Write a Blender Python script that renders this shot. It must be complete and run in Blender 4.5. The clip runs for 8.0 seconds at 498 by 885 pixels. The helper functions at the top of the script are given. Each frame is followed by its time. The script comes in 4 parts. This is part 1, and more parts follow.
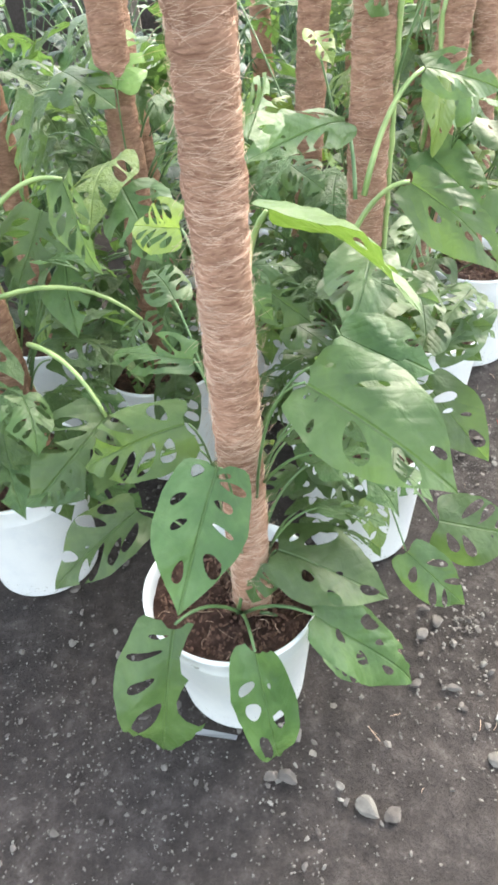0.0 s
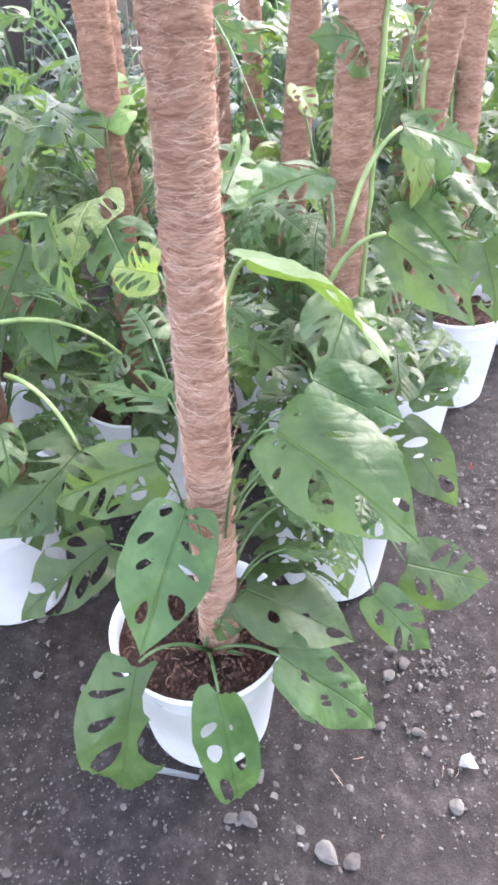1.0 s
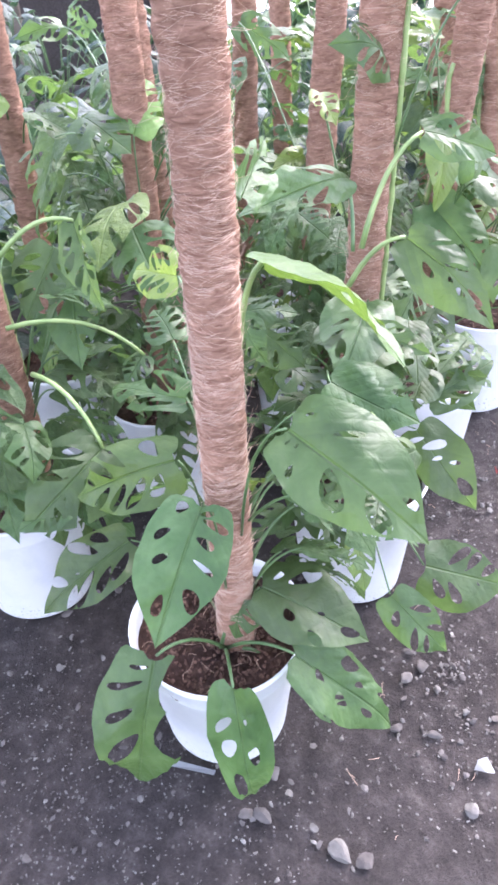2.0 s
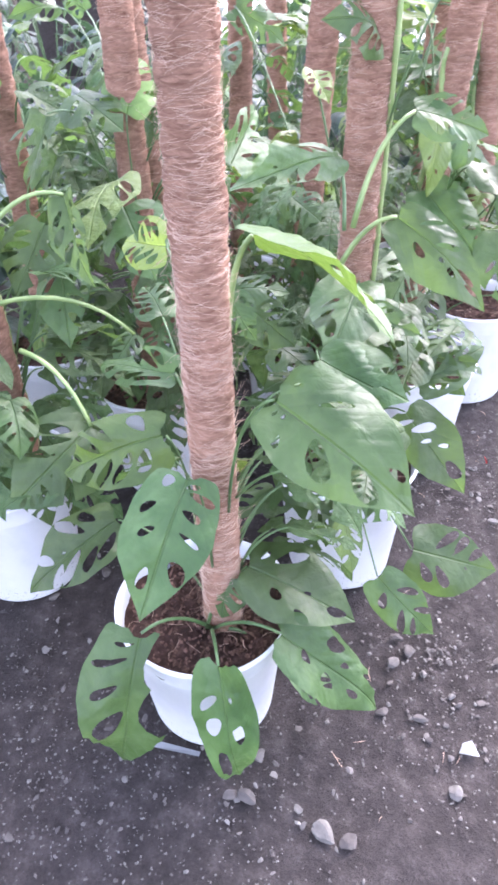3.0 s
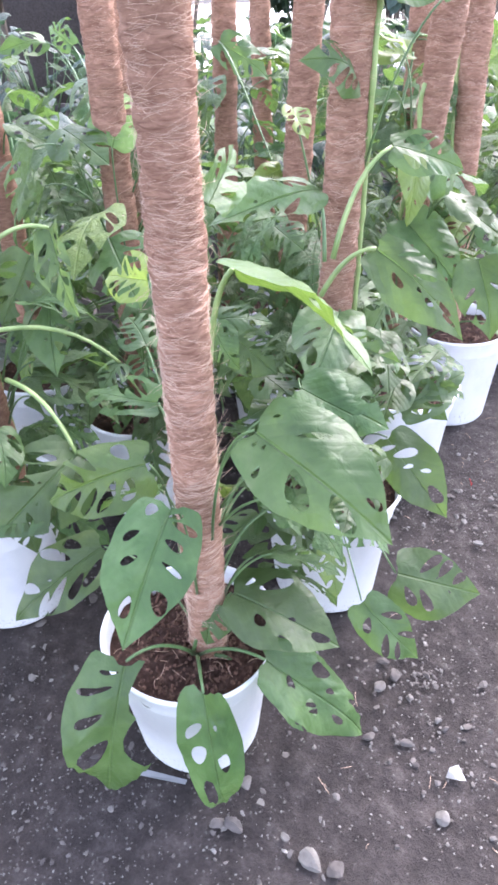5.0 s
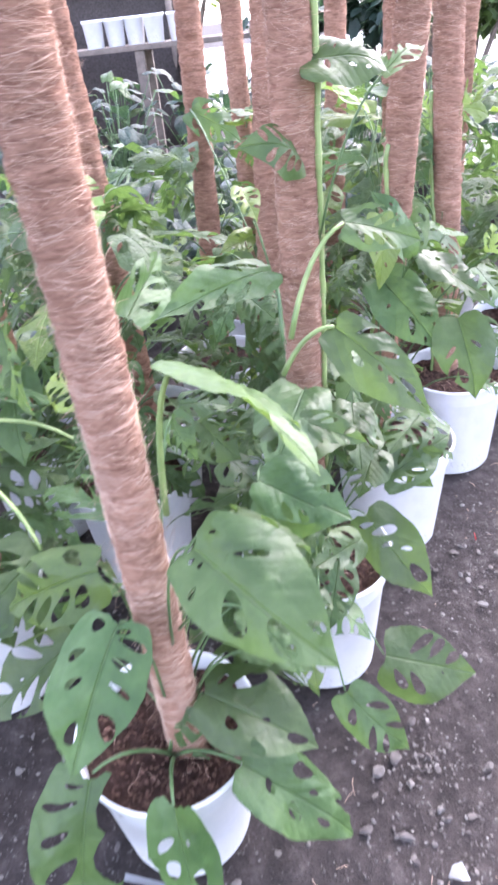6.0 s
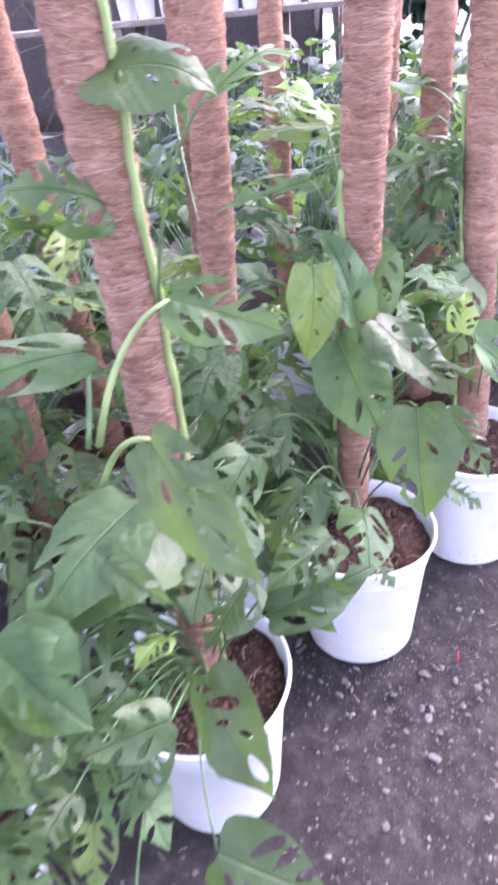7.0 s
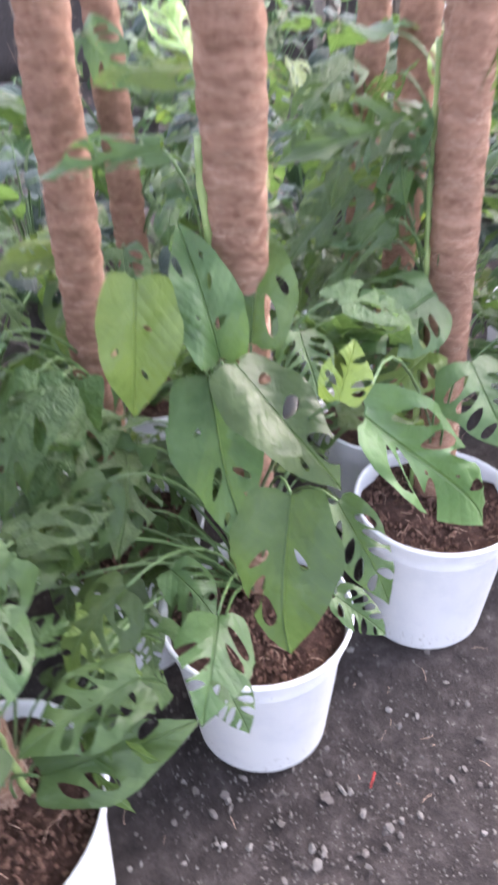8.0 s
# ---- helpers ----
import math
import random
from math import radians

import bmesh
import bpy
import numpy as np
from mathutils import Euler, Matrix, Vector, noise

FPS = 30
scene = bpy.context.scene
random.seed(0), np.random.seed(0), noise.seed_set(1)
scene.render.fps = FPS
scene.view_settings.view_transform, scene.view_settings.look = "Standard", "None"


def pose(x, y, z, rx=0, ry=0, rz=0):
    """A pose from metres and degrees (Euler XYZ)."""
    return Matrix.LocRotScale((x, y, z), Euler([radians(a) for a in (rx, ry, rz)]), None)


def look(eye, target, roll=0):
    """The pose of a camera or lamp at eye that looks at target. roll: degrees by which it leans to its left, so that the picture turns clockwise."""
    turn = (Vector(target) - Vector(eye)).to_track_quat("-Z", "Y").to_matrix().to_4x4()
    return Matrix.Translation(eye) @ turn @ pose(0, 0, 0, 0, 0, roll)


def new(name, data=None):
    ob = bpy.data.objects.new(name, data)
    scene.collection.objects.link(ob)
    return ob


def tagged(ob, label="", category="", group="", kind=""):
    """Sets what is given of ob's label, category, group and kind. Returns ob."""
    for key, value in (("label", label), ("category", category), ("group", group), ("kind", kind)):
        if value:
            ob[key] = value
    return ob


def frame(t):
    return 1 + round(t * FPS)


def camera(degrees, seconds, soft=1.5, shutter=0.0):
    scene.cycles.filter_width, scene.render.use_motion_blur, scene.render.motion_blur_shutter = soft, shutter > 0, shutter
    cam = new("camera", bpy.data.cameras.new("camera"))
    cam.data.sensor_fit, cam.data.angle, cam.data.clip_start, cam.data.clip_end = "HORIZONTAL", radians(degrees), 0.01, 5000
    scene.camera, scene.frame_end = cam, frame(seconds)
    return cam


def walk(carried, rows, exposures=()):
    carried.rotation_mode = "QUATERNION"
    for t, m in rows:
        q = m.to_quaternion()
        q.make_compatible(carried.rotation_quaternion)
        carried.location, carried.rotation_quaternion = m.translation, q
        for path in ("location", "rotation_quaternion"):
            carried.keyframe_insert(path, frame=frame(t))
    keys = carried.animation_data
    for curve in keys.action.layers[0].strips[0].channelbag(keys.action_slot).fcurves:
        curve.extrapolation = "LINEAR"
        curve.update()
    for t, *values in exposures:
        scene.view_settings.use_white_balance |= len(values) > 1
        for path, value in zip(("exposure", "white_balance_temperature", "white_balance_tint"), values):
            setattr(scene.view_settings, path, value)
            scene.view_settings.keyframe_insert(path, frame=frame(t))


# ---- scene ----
from mathutils.geometry import delaunay_2d_cdt

# camera and its path: seconds, eye, target, roll
cam = camera(40.53, 8.0, soft=3.1, shutter=0.5)
PATH = [
    (0, (-0.016, 0.02, 0.97), (-0.065, 1.57, -0.294), -5.5),
    (0.5, (-0.006, 0.039, 0.969), (-0.056, 1.59, -0.293), -4.6),
    (1, (-0.002, 0.023, 0.988), (0.005, 1.619, -0.217), -2.1),
    (1.5, (0.002, 0.008, 0.993), (-0.036, 1.615, -0.197), -3.2),
    (2.8, (0.027, 0.012, 0.977), (-0.087, 1.605, -0.226), -2.6),
    (3, (0.018, -0.003, 0.97), (-0.042, 1.596, -0.229), -2.1),
    (3.5, (0.02, -0.014, 0.975), (-0.018, 1.631, -0.163), -2.2),
    (4, (0.016, -0.013, 0.979), (-0.01, 1.636, -0.153), -1.8),
    (4.2, (0.027, -0.017, 0.985), (-0.013, 1.638, -0.137), -3.0),
    (5.3, (0.029, 0.008, 0.984), (-0.004, 1.637, -0.176), -1.7),
    (5.5, (0.032, 0.019, 0.992), (-0.024, 1.65, -0.163), -2.8),
    (6, (0.118, 0.064, 1.025), (-0.003, 1.743, -0.053), -6.5),
    (6.3, (0.17, 0.172, 0.984), (-0.098, 1.832, -0.099), -5.3),
    (6.5, (0.29, 0.242, 1.007), (-0.158, 1.841, -0.108), -6.3),
    (6.7, (0.39, 0.325, 1.031), (-0.231, 1.853, -0.1), -6.5),
    (7, (0.423, 0.39, 1.012), (-0.073, 1.973, -0.105), -6.3),
    (7.5, (0.5, 0.567, 0.992), (-0.038, 2.215, -0.005), -6.1),
    (8, (0.541, 0.71, 0.936), (-0.038, 2.219, -0.241), -3.1),
]
walk(cam, [(t, look(eye, target, roll)) for t, eye, target, roll in PATH],
     exposures=[(0.0, 3.13, 7050, 4), (0.6, 3.22, 6750, 14), (1.0, 3.22, 6380, 18), (3.5, 3.28, 6020, 26), (5.5, 3.16, 6150, 20), (6.0, 3.23, 6050, 26), (7.0, 3.24, 5900, 39), (7.5, 3.23, 5800, 37), (8.0, 2.90, 6400, 23)])

# ---- light ----
world = bpy.data.worlds.new("sky")
scene.world = world
world.use_nodes = True
wn, wl = world.node_tree.nodes, world.node_tree.links
sky = wn.new("ShaderNodeTexSky")
sky.sky_type, sky.sun_disc = "NISHITA", False
SUN_UP, SUN_AZ = 42.0, 34.0            # degrees above the horizon; degrees from +y towards +x
sky.sun_elevation, sky.sun_rotation = radians(SUN_UP), radians(SUN_AZ)
sky.dust_density, sky.air_density = 1.6, 1.0
veil = wn.new("ShaderNodeHueSaturation")          # thin white cloud over the blue
veil.inputs["Saturation"].default_value = 0.55
wl.new(sky.outputs[0], veil.inputs["Color"])
wl.new(veil.outputs[0], wn["Background"].inputs[0])
wn["Background"].inputs[1].default_value = 0.15
sun = new("sun", bpy.data.lights.new("sun", "SUN"))
sun.data.energy, sun.data.angle, sun.data.color = 1.0, radians(48.0), (1.0, 0.94, 0.84)
sun_way = Vector((math.sin(radians(SUN_AZ)) * math.cos(radians(SUN_UP)), math.cos(radians(SUN_AZ)) * math.cos(radians(SUN_UP)), math.sin(radians(SUN_UP))))
sun.matrix_world = look(sun_way * 30, (0, 0, 0))


# ---- materials ----
def material(name, rough=0.6):
    m = bpy.data.materials.new(name)
    m.use_nodes = True
    b = m.node_tree.nodes["Principled BSDF"]
    b.inputs["Roughness"].default_value = rough
    return m, m.node_tree.nodes, m.node_tree.links, b


def node(nodes, kind, **values):
    n = nodes.new(kind)
    for k, v in values.items():
        n.inputs[k.replace("_", " ")].default_value = v
    return n


def ramp(nodes, links, source, stops):
    r = nodes.new("ShaderNodeValToRGB")
    els = r.color_ramp.elements
    els[0].position, els[0].color = stops[0][0], (*stops[0][1], 1)
    els[1].position, els[1].color = stops[-1][0], (*stops[-1][1], 1)
    for p, c in stops[1:-1]:
        els.new(p).color = (*c, 1)
    links.new(source, r.inputs[0])
    return r.outputs[0]


def mix(nodes, links, a, b, fac, mode="MIX"):
    n = nodes.new("ShaderNodeMix")
    n.data_type, n.blend_type = "RGBA", mode
    for sock, v in ((n.inputs[0], fac), (n.inputs[6], a), (n.inputs[7], b)):
        if isinstance(v, (tuple, float, int)):
            sock.default_value = (*v, 1) if isinstance(v, tuple) else v
        else:
            links.new(v, sock)
    return n.outputs[2]


def sums(nodes, links, op, a, b):
    n = nodes.new("ShaderNodeMath")
    n.operation = op
    for sock, v in zip(n.inputs, (a, b)):
        if isinstance(v, (float, int)):
            sock.default_value = v
        else:
            links.new(v, sock)
    return n.outputs[0]


def bump(nodes, links, bsdf, height, strength, distance=0.01):
    n = node(nodes, "ShaderNodeBump", Strength=strength, Distance=distance)
    links.new(height, n.inputs["Height"])
    for b in bsdf:
        links.new(n.outputs[0], b.inputs["Normal"])


def leaf_material(name, dark, middle, light, through_colour):
    """Waxy leaf: UV x runs from stalk to tip, UV y across, with a pale midrib, slanted side veins and light that passes through."""
    m, n, l, b = material(name, 0.36)
    uv = n.new("ShaderNodeUVMap")
    sep = n.new("ShaderNodeSeparateXYZ")
    l.new(uv.outputs[0], sep.inputs[0])
    u, v = sep.outputs[0], sep.outputs[1]
    off = sums(n, l, "ABSOLUTE", sums(n, l, "SUBTRACT", v, 0.5), 0.0)
    info = n.new("ShaderNodeObjectInfo")
    geo = n.new("ShaderNodeTexCoord")
    big = node(n, "ShaderNodeTexNoise", Scale=11.0, Detail=3.0)
    mid = node(n, "ShaderNodeTexNoise", Scale=46.0, Detail=3.0, Distortion=0.6)
    l.new(geo.outputs["Object"], mid.inputs["Vector"])
    fine = node(n, "ShaderNodeTexNoise", Scale=160.0, Detail=3.0)
    for t in (big, fine):
        l.new(geo.outputs["Object"], t.inputs["Vector"])
    tone = sums(n, l, "ADD", sums(n, l, "MULTIPLY", big.outputs[0], 0.65), sums(n, l, "MULTIPLY", mid.outputs[0], 0.35))
    blotch = ramp(n, l, tone, [(0.34, dark), (0.52, middle), (0.72, light)])
    vary = n.new("ShaderNodeHueSaturation")
    l.new(sums(n, l, "ADD", sums(n, l, "MULTIPLY", info.outputs["Random"], 0.035), 0.468), vary.inputs["Hue"])
    l.new(sums(n, l, "ADD", sums(n, l, "MULTIPLY", info.outputs["Random"], 0.55), 0.75), vary.inputs["Value"])
    l.new(blotch, vary.inputs["Color"])
    slant = sums(n, l, "SUBTRACT", sums(n, l, "MULTIPLY", u, 9.0), sums(n, l, "MULTIPLY", off, 7.0))
    wave = sums(n, l, "ABSOLUTE", sums(n, l, "SUBTRACT", sums(n, l, "FRACT", slant, 0.0), 0.5), 0.0)
    side = ramp(n, l, wave, [(0.0, (1.0,) * 3), (0.06, (0.0,) * 3)])
    rib = ramp(n, l, off, [(0.004, (1.0,) * 3), (0.018, (0.0,) * 3)])
    vein = sums(n, l, "MAXIMUM", rib, sums(n, l, "MULTIPLY", side, 0.30))
    skin = mix(n, l, vary.outputs[0], light, sums(n, l, "MULTIPLY", vein, 0.42))
    worn = ramp(n, l, fine.outputs[0], [(0.35, (0.86, 0.86, 0.86)), (0.65, (1.0, 1.0, 1.0))])
    skin = mix(n, l, skin, worn, 1.0, "MULTIPLY")
    l.new(skin, b.inputs["Base Color"])
    b.inputs["Specular IOR Level"].default_value = 0.42
    rough = ramp(n, l, fine.outputs[0], [(0.3, (0.36,) * 3), (0.7, (0.54,) * 3)])
    l.new(rough, b.inputs["Roughness"])
    tr = n.new("ShaderNodeBsdfTranslucent")
    l.new(mix(n, l, through_colour, mix(n, l, skin, (1.0, 1.0, 1.0), 0.3), 0.35, "MULTIPLY"), tr.inputs[0])
    pillow = sums(n, l, "ABSOLUTE", sums(n, l, "SINE", sums(n, l, "MULTIPLY", sums(n, l, "ADD", slant, sums(n, l, "MULTIPLY", big.outputs[0], 0.9)), math.pi), 0.0), 0.0)
    quilt = sums(n, l, "ADD", sums(n, l, "MULTIPLY", pillow, 0.06), sums(n, l, "MULTIPLY", big.outputs[0], 1.2))
    quilt = sums(n, l, "ADD", quilt, sums(n, l, "MULTIPLY", mid.outputs[0], 0.55))
    quilt = sums(n, l, "SUBTRACT", quilt, sums(n, l, "MULTIPLY", rib, 0.5))
    bump(n, l, (b, tr), quilt, 0.75, 0.006)
    mx = node(n, "ShaderNodeMixShader", Fac=0.32)
    l.new(b.outputs[0], mx.inputs[1])
    l.new(tr.outputs[0], mx.inputs[2])
    l.new(mx.outputs[0], n["Material Output"].inputs["Surface"])
    return m


LEAF = [leaf_material("leaf_green", (0.027, 0.063, 0.021), (0.044, 0.093, 0.030), (0.092, 0.158, 0.062), (0.20, 0.34, 0.080)),
        leaf_material("leaf_lime", (0.070, 0.135, 0.034), (0.100, 0.180, 0.044), (0.160, 0.250, 0.065), (0.28, 0.40, 0.07)),
        leaf_material("leaf_young", (0.12, 0.23, 0.055), (0.165, 0.285, 0.065), (0.25, 0.36, 0.10), (0.42, 0.58, 0.10)),
        leaf_material("leaf_dark", (0.016, 0.034, 0.028), (0.026, 0.05, 0.04), (0.06, 0.10, 0.08), (0.06, 0.12, 0.05)),
        # leaf_green paler and yellower: sun behind the blade is put into the colour
        leaf_material("leaf_backlit", (0.044, 0.096, 0.028), (0.062, 0.130, 0.037), (0.112, 0.192, 0.066), (0.20, 0.32, 0.05))]


def stalk_material(name, low, high):
    m, n, l, b = material(name, 0.42)
    co = n.new("ShaderNodeTexCoord")
    t = node(n, "ShaderNodeTexNoise", Scale=30.0, Detail=4.0)
    l.new(co.outputs["Object"], t.inputs["Vector"])
    l.new(ramp(n, l, t.outputs[0], [(0.3, low), (0.7, high)]), b.inputs["Base Color"])
    b.inputs["Subsurface Weight"].default_value = 0.0
    return m


def coir_material(name, low, high):
    m, n, l, b = material(name, 0.95)
    co = n.new("ShaderNodeTexCoord")
    mp = n.new("ShaderNodeMapping")
    mp.inputs["Scale"].default_value = (1.0, 1.0, 3.5)
    l.new(co.outputs["Object"], mp.inputs[0])
    strand = node(n, "ShaderNodeTexNoise", Scale=55.0, Detail=6.0, Roughness=0.7, Distortion=0.9)
    cloud = node(n, "ShaderNodeTexNoise", Scale=9.0, Detail=3.0)
    l.new(mp.outputs[0], strand.inputs["Vector"])
    l.new(co.outputs["Object"], cloud.inputs["Vector"])
    c = ramp(n, l, strand.outputs[0], [(0.28, low), (0.52, tuple((p + q) / 2 for p, q in zip(low, high))), (0.74, high)])
    c = mix(n, l, c, ramp(n, l, cloud.outputs[0], [(0.35, (0.72, 0.68, 0.66)), (0.65, (1.05, 1.0, 0.98))]), 1.0, "MULTIPLY")
    l.new(c, b.inputs["Base Color"])
    b.inputs["Specular IOR Level"].default_value = 0.15
    bump(n, l, (b,), strand.outputs[0], 0.9, 0.006)
    return m


def pot_material():
    m, n, l, b = material("white_plastic", 0.38)
    co = n.new("ShaderNodeTexCoord")
    smudge = node(n, "ShaderNodeTexNoise", Scale=14.0, Detail=5.0, Roughness=0.65)
    speck = node(n, "ShaderNodeTexNoise", Scale=220.0, Detail=2.0)
    l.new(co.outputs["Object"], smudge.inputs["Vector"])
    l.new(co.outputs["Object"], speck.inputs["Vector"])
    sep = n.new("ShaderNodeSeparateXYZ")
    l.new(co.outputs["Object"], sep.inputs[0])
    c = ramp(n, l, smudge.outputs[0], [(0.3, (0.60, 0.62, 0.66)), (0.55, (0.69, 0.70, 0.72))])
    splash = sums(n, l, "MULTIPLY", sums(n, l, "GREATER_THAN", speck.outputs[0], 0.66), sums(n, l, "LESS_THAN", sep.outputs[2], 0.045))
    c = mix(n, l, c, (0.12, 0.09, 0.07), sums(n, l, "MULTIPLY", splash, 0.7))
    l.new(c, b.inputs["Base Color"])
    bump(n, l, (b,), smudge.outputs[0], 0.08, 0.004)
    return m


def earth_material(name, low, mid, high, scale):
    m, n, l, b = material(name, 0.95)
    co = n.new("ShaderNodeTexCoord")
    a = node(n, "ShaderNodeTexNoise", Scale=scale, Detail=8.0, Roughness=0.72)
    f = node(n, "ShaderNodeTexNoise", Scale=scale * 9, Detail=5.0, Roughness=0.7)
    wide = node(n, "ShaderNodeTexNoise", Scale=2.2, Detail=3.0)
    for t in (a, f, wide):
        l.new(co.outputs["Object"], t.inputs["Vector"])
    c = ramp(n, l, a.outputs[0], [(0.3, low), (0.52, mid), (0.75, high)])
    c = mix(n, l, c, ramp(n, l, f.outputs[0], [(0.3, (0.74,) * 3), (0.66, (1.06,) * 3)]), 1.0, "MULTIPLY")
    c = mix(n, l, c, ramp(n, l, wide.outputs[0], [(0.35, (0.82, 0.80, 0.80)), (0.65, (1.12, 1.10, 1.10))]), 1.0, "MULTIPLY")
    l.new(c, b.inputs["Base Color"])
    b.inputs["Specular IOR Level"].default_value = 0.25
    bump(n, l, (b,), sums(n, l, "ADD", a.outputs[0], sums(n, l, "MULTIPLY", f.outputs[0], 0.4)), 0.9, 0.012)
    return m


def stone_material():
    m, n, l, b = material("pebble_stone", 0.85)
    info, co = n.new("ShaderNodeNewGeometry"), n.new("ShaderNodeTexCoord")
    obj = n.new("ShaderNodeObjectInfo")
    t = node(n, "ShaderNodeTexNoise", Scale=60.0, Detail=5.0)
    l.new(co.outputs["Object"], t.inputs["Vector"])
    r = sums(n, l, "FRACT", sums(n, l, "ADD", info.outputs["Random Per Island"], obj.outputs["Random"]), 0.0)
    c = ramp(n, l, r, [(0.0, (0.060, 0.050, 0.047)), (0.5, (0.12, 0.105, 0.097)), (0.92, (0.145, 0.134, 0.124)), (1.0, (0.21, 0.198, 0.186))])
    c = mix(n, l, c, ramp(n, l, t.outputs[0], [(0.3, (0.65,) * 3), (0.7, (1.1,) * 3)]), 1.0, "MULTIPLY")
    l.new(c, b.inputs["Base Color"])
    bump(n, l, (b,), t.outputs[0], 0.5, 0.004)
    return m


def plain_material(name, colour, rough=0.7, metal=0.0, scale=12.0, vary=0.25):
    m, n, l, b = material(name, rough)
    co = n.new("ShaderNodeTexCoord")
    t = node(n, "ShaderNodeTexNoise", Scale=scale, Detail=6.0, Roughness=0.65)
    l.new(co.outputs["Object"], t.inputs["Vector"])
    lo, hi = tuple(c * (1 - vary) for c in colour), tuple(min(1, c * (1 + vary)) for c in colour)
    l.new(ramp(n, l, t.outputs[0], [(0.3, lo), (0.7, hi)]), b.inputs["Base Color"])
    b.inputs["Metallic"].default_value = metal
    bump(n, l, (b,), t.outputs[0], 0.2, 0.004)
    return m


STALK = stalk_material("stalk_green", (0.050, 0.105, 0.036), (0.105, 0.175, 0.065))
STEM = stalk_material("stem_pale_green", (0.15, 0.23, 0.075), (0.26, 0.34, 0.13))
COIR = coir_material("coir", (0.165, 0.083, 0.056), (0.51, 0.325, 0.240))
FIBRE = plain_material("coir_fibre", (0.50, 0.35, 0.265), 0.9, 0.0, 40.0, 0.3)
WHITE = pot_material()
EARTH = earth_material("dark_earth", (0.022, 0.018, 0.017), (0.048, 0.040, 0.038), (0.102, 0.088, 0.084), 26.0)
POTTING = earth_material("potting_soil", (0.028, 0.015, 0.012), (0.075, 0.040, 0.031), (0.18, 0.11, 0.085), 70.0)
STONE = stone_material()

BENCH = plain_material("grey_wood", (0.16, 0.13, 0.11), 0.8, 0.0, 25.0)
NET = plain_material("dark_shade_cloth", (0.080, 0.070, 0.068), 0.9, 0.0, 60.0, 0.4)
BAMBOO = plain_material("bamboo", (0.30, 0.32, 0.24), 0.5, 0.0, 30.0)
YARD = plain_material("pale_concrete", (0.52, 0.51, 0.49), 0.85, 0.0, 4.0, 0.15)
PAPER = plain_material("white_paper", (0.33, 0.34, 0.355), 0.7, 0.0, 60.0, 0.08)
RED = plain_material("red_plastic", (0.55, 0.04, 0.04), 0.5, 0.0, 60.0, 0.1)
BARK = coir_material("bark_crumb", (0.06, 0.033, 0.025), (0.30, 0.19, 0.15))


# ---- building blocks ----
ico = bmesh.new()
bmesh.ops.create_icosphere(ico, subdivisions=1, radius=1.0)
ico.verts.ensure_lookup_table()
STONE_DIRS = [v.co.copy() for v in ico.verts]
STONE_FACES = [tuple(v.index for v in f.verts) for f in ico.faces]
ico.free()

def part(name, bm, mat, parent=None, label="", smooth=True):
    """Links a bmesh as one mesh object under a thing or a part, in the parent's own space."""
    me = bpy.data.meshes.new(name)
    bm.to_mesh(me)
    bm.free()
    me.materials.append(mat)
    if smooth:
        me.shade_smooth()
    ob = new(name, me)
    if parent:
        ob.parent = parent
    if label:
        tagged(ob, label)
    return ob


def thing(name, at, label, category, group="", kind=""):
    ob = new(name)
    ob.location = at
    ob.empty_display_size = 0.05
    bpy.context.view_layer.update()
    return tagged(ob, label, category, group, kind)


def lathe(bm, profile, sides=48, wobble=0.0, phase=0.0):
    """Turns (radius, height) pairs about z."""
    rings = []
    for r, z in profile:
        rings.append([bm.verts.new(((r + wobble * math.sin(3 * a + phase)) * math.cos(a), (r + wobble * math.sin(3 * a + phase)) * math.sin(a), z))
                      for a in (2 * math.pi * i / sides for i in range(sides))])
    for p, q in zip(rings, rings[1:]):
        for i in range(sides):
            j = (i + 1) % sides
            bm.faces.new((p[i], p[j], q[j], q[i]))
    return rings


def tube(bm, pts, radii, sides=7):
    """A round tube along points, closed at both ends."""
    pts = [Vector(p) for p in pts]
    rings, side = [], None
    for i, p in enumerate(pts):
        d = (pts[min(i + 1, len(pts) - 1)] - pts[max(i - 1, 0)]).normalized()
        if side is None:
            side = d.orthogonal().normalized()
        side = (side - d * side.dot(d)).normalized()
        up = d.cross(side)
        r = radii[i] if isinstance(radii, (list, tuple)) else radii
        rings.append([bm.verts.new(p + r * (math.cos(a) * side + math.sin(a) * up)) for a in (2 * math.pi * k / sides for k in range(sides))])
    for p, q in zip(rings, rings[1:]):
        for k in range(sides):
            bm.faces.new((p[k], p[(k + 1) % sides], q[(k + 1) % sides], q[k]))
    bm.faces.new(rings[0][::-1])
    bm.faces.new(rings[-1])


def arc(a, b, c, n=8):
    """Points of a curve from a to c drawn towards b."""
    a, b, c = Vector(a), Vector(b), Vector(c)
    return [(1 - t) ** 2 * a + 2 * t * (1 - t) * b + t * t * c for t in (i / n for i in range(n + 1))]


# ---- the perforated leaf ----
def half_width(k):
    """Half the blade's width from stalk (0) to tip (1): broad near the stalk, drawn out to a point."""
    if k < 0.36:
        return max(0.0, 1 - ((0.36 - k) / 0.36) ** 2.2) ** 0.52
    x = min((k - 0.36) / 0.64, 1.0)
    return max(0.0, 1 - x ** 1.85) ** 1.16


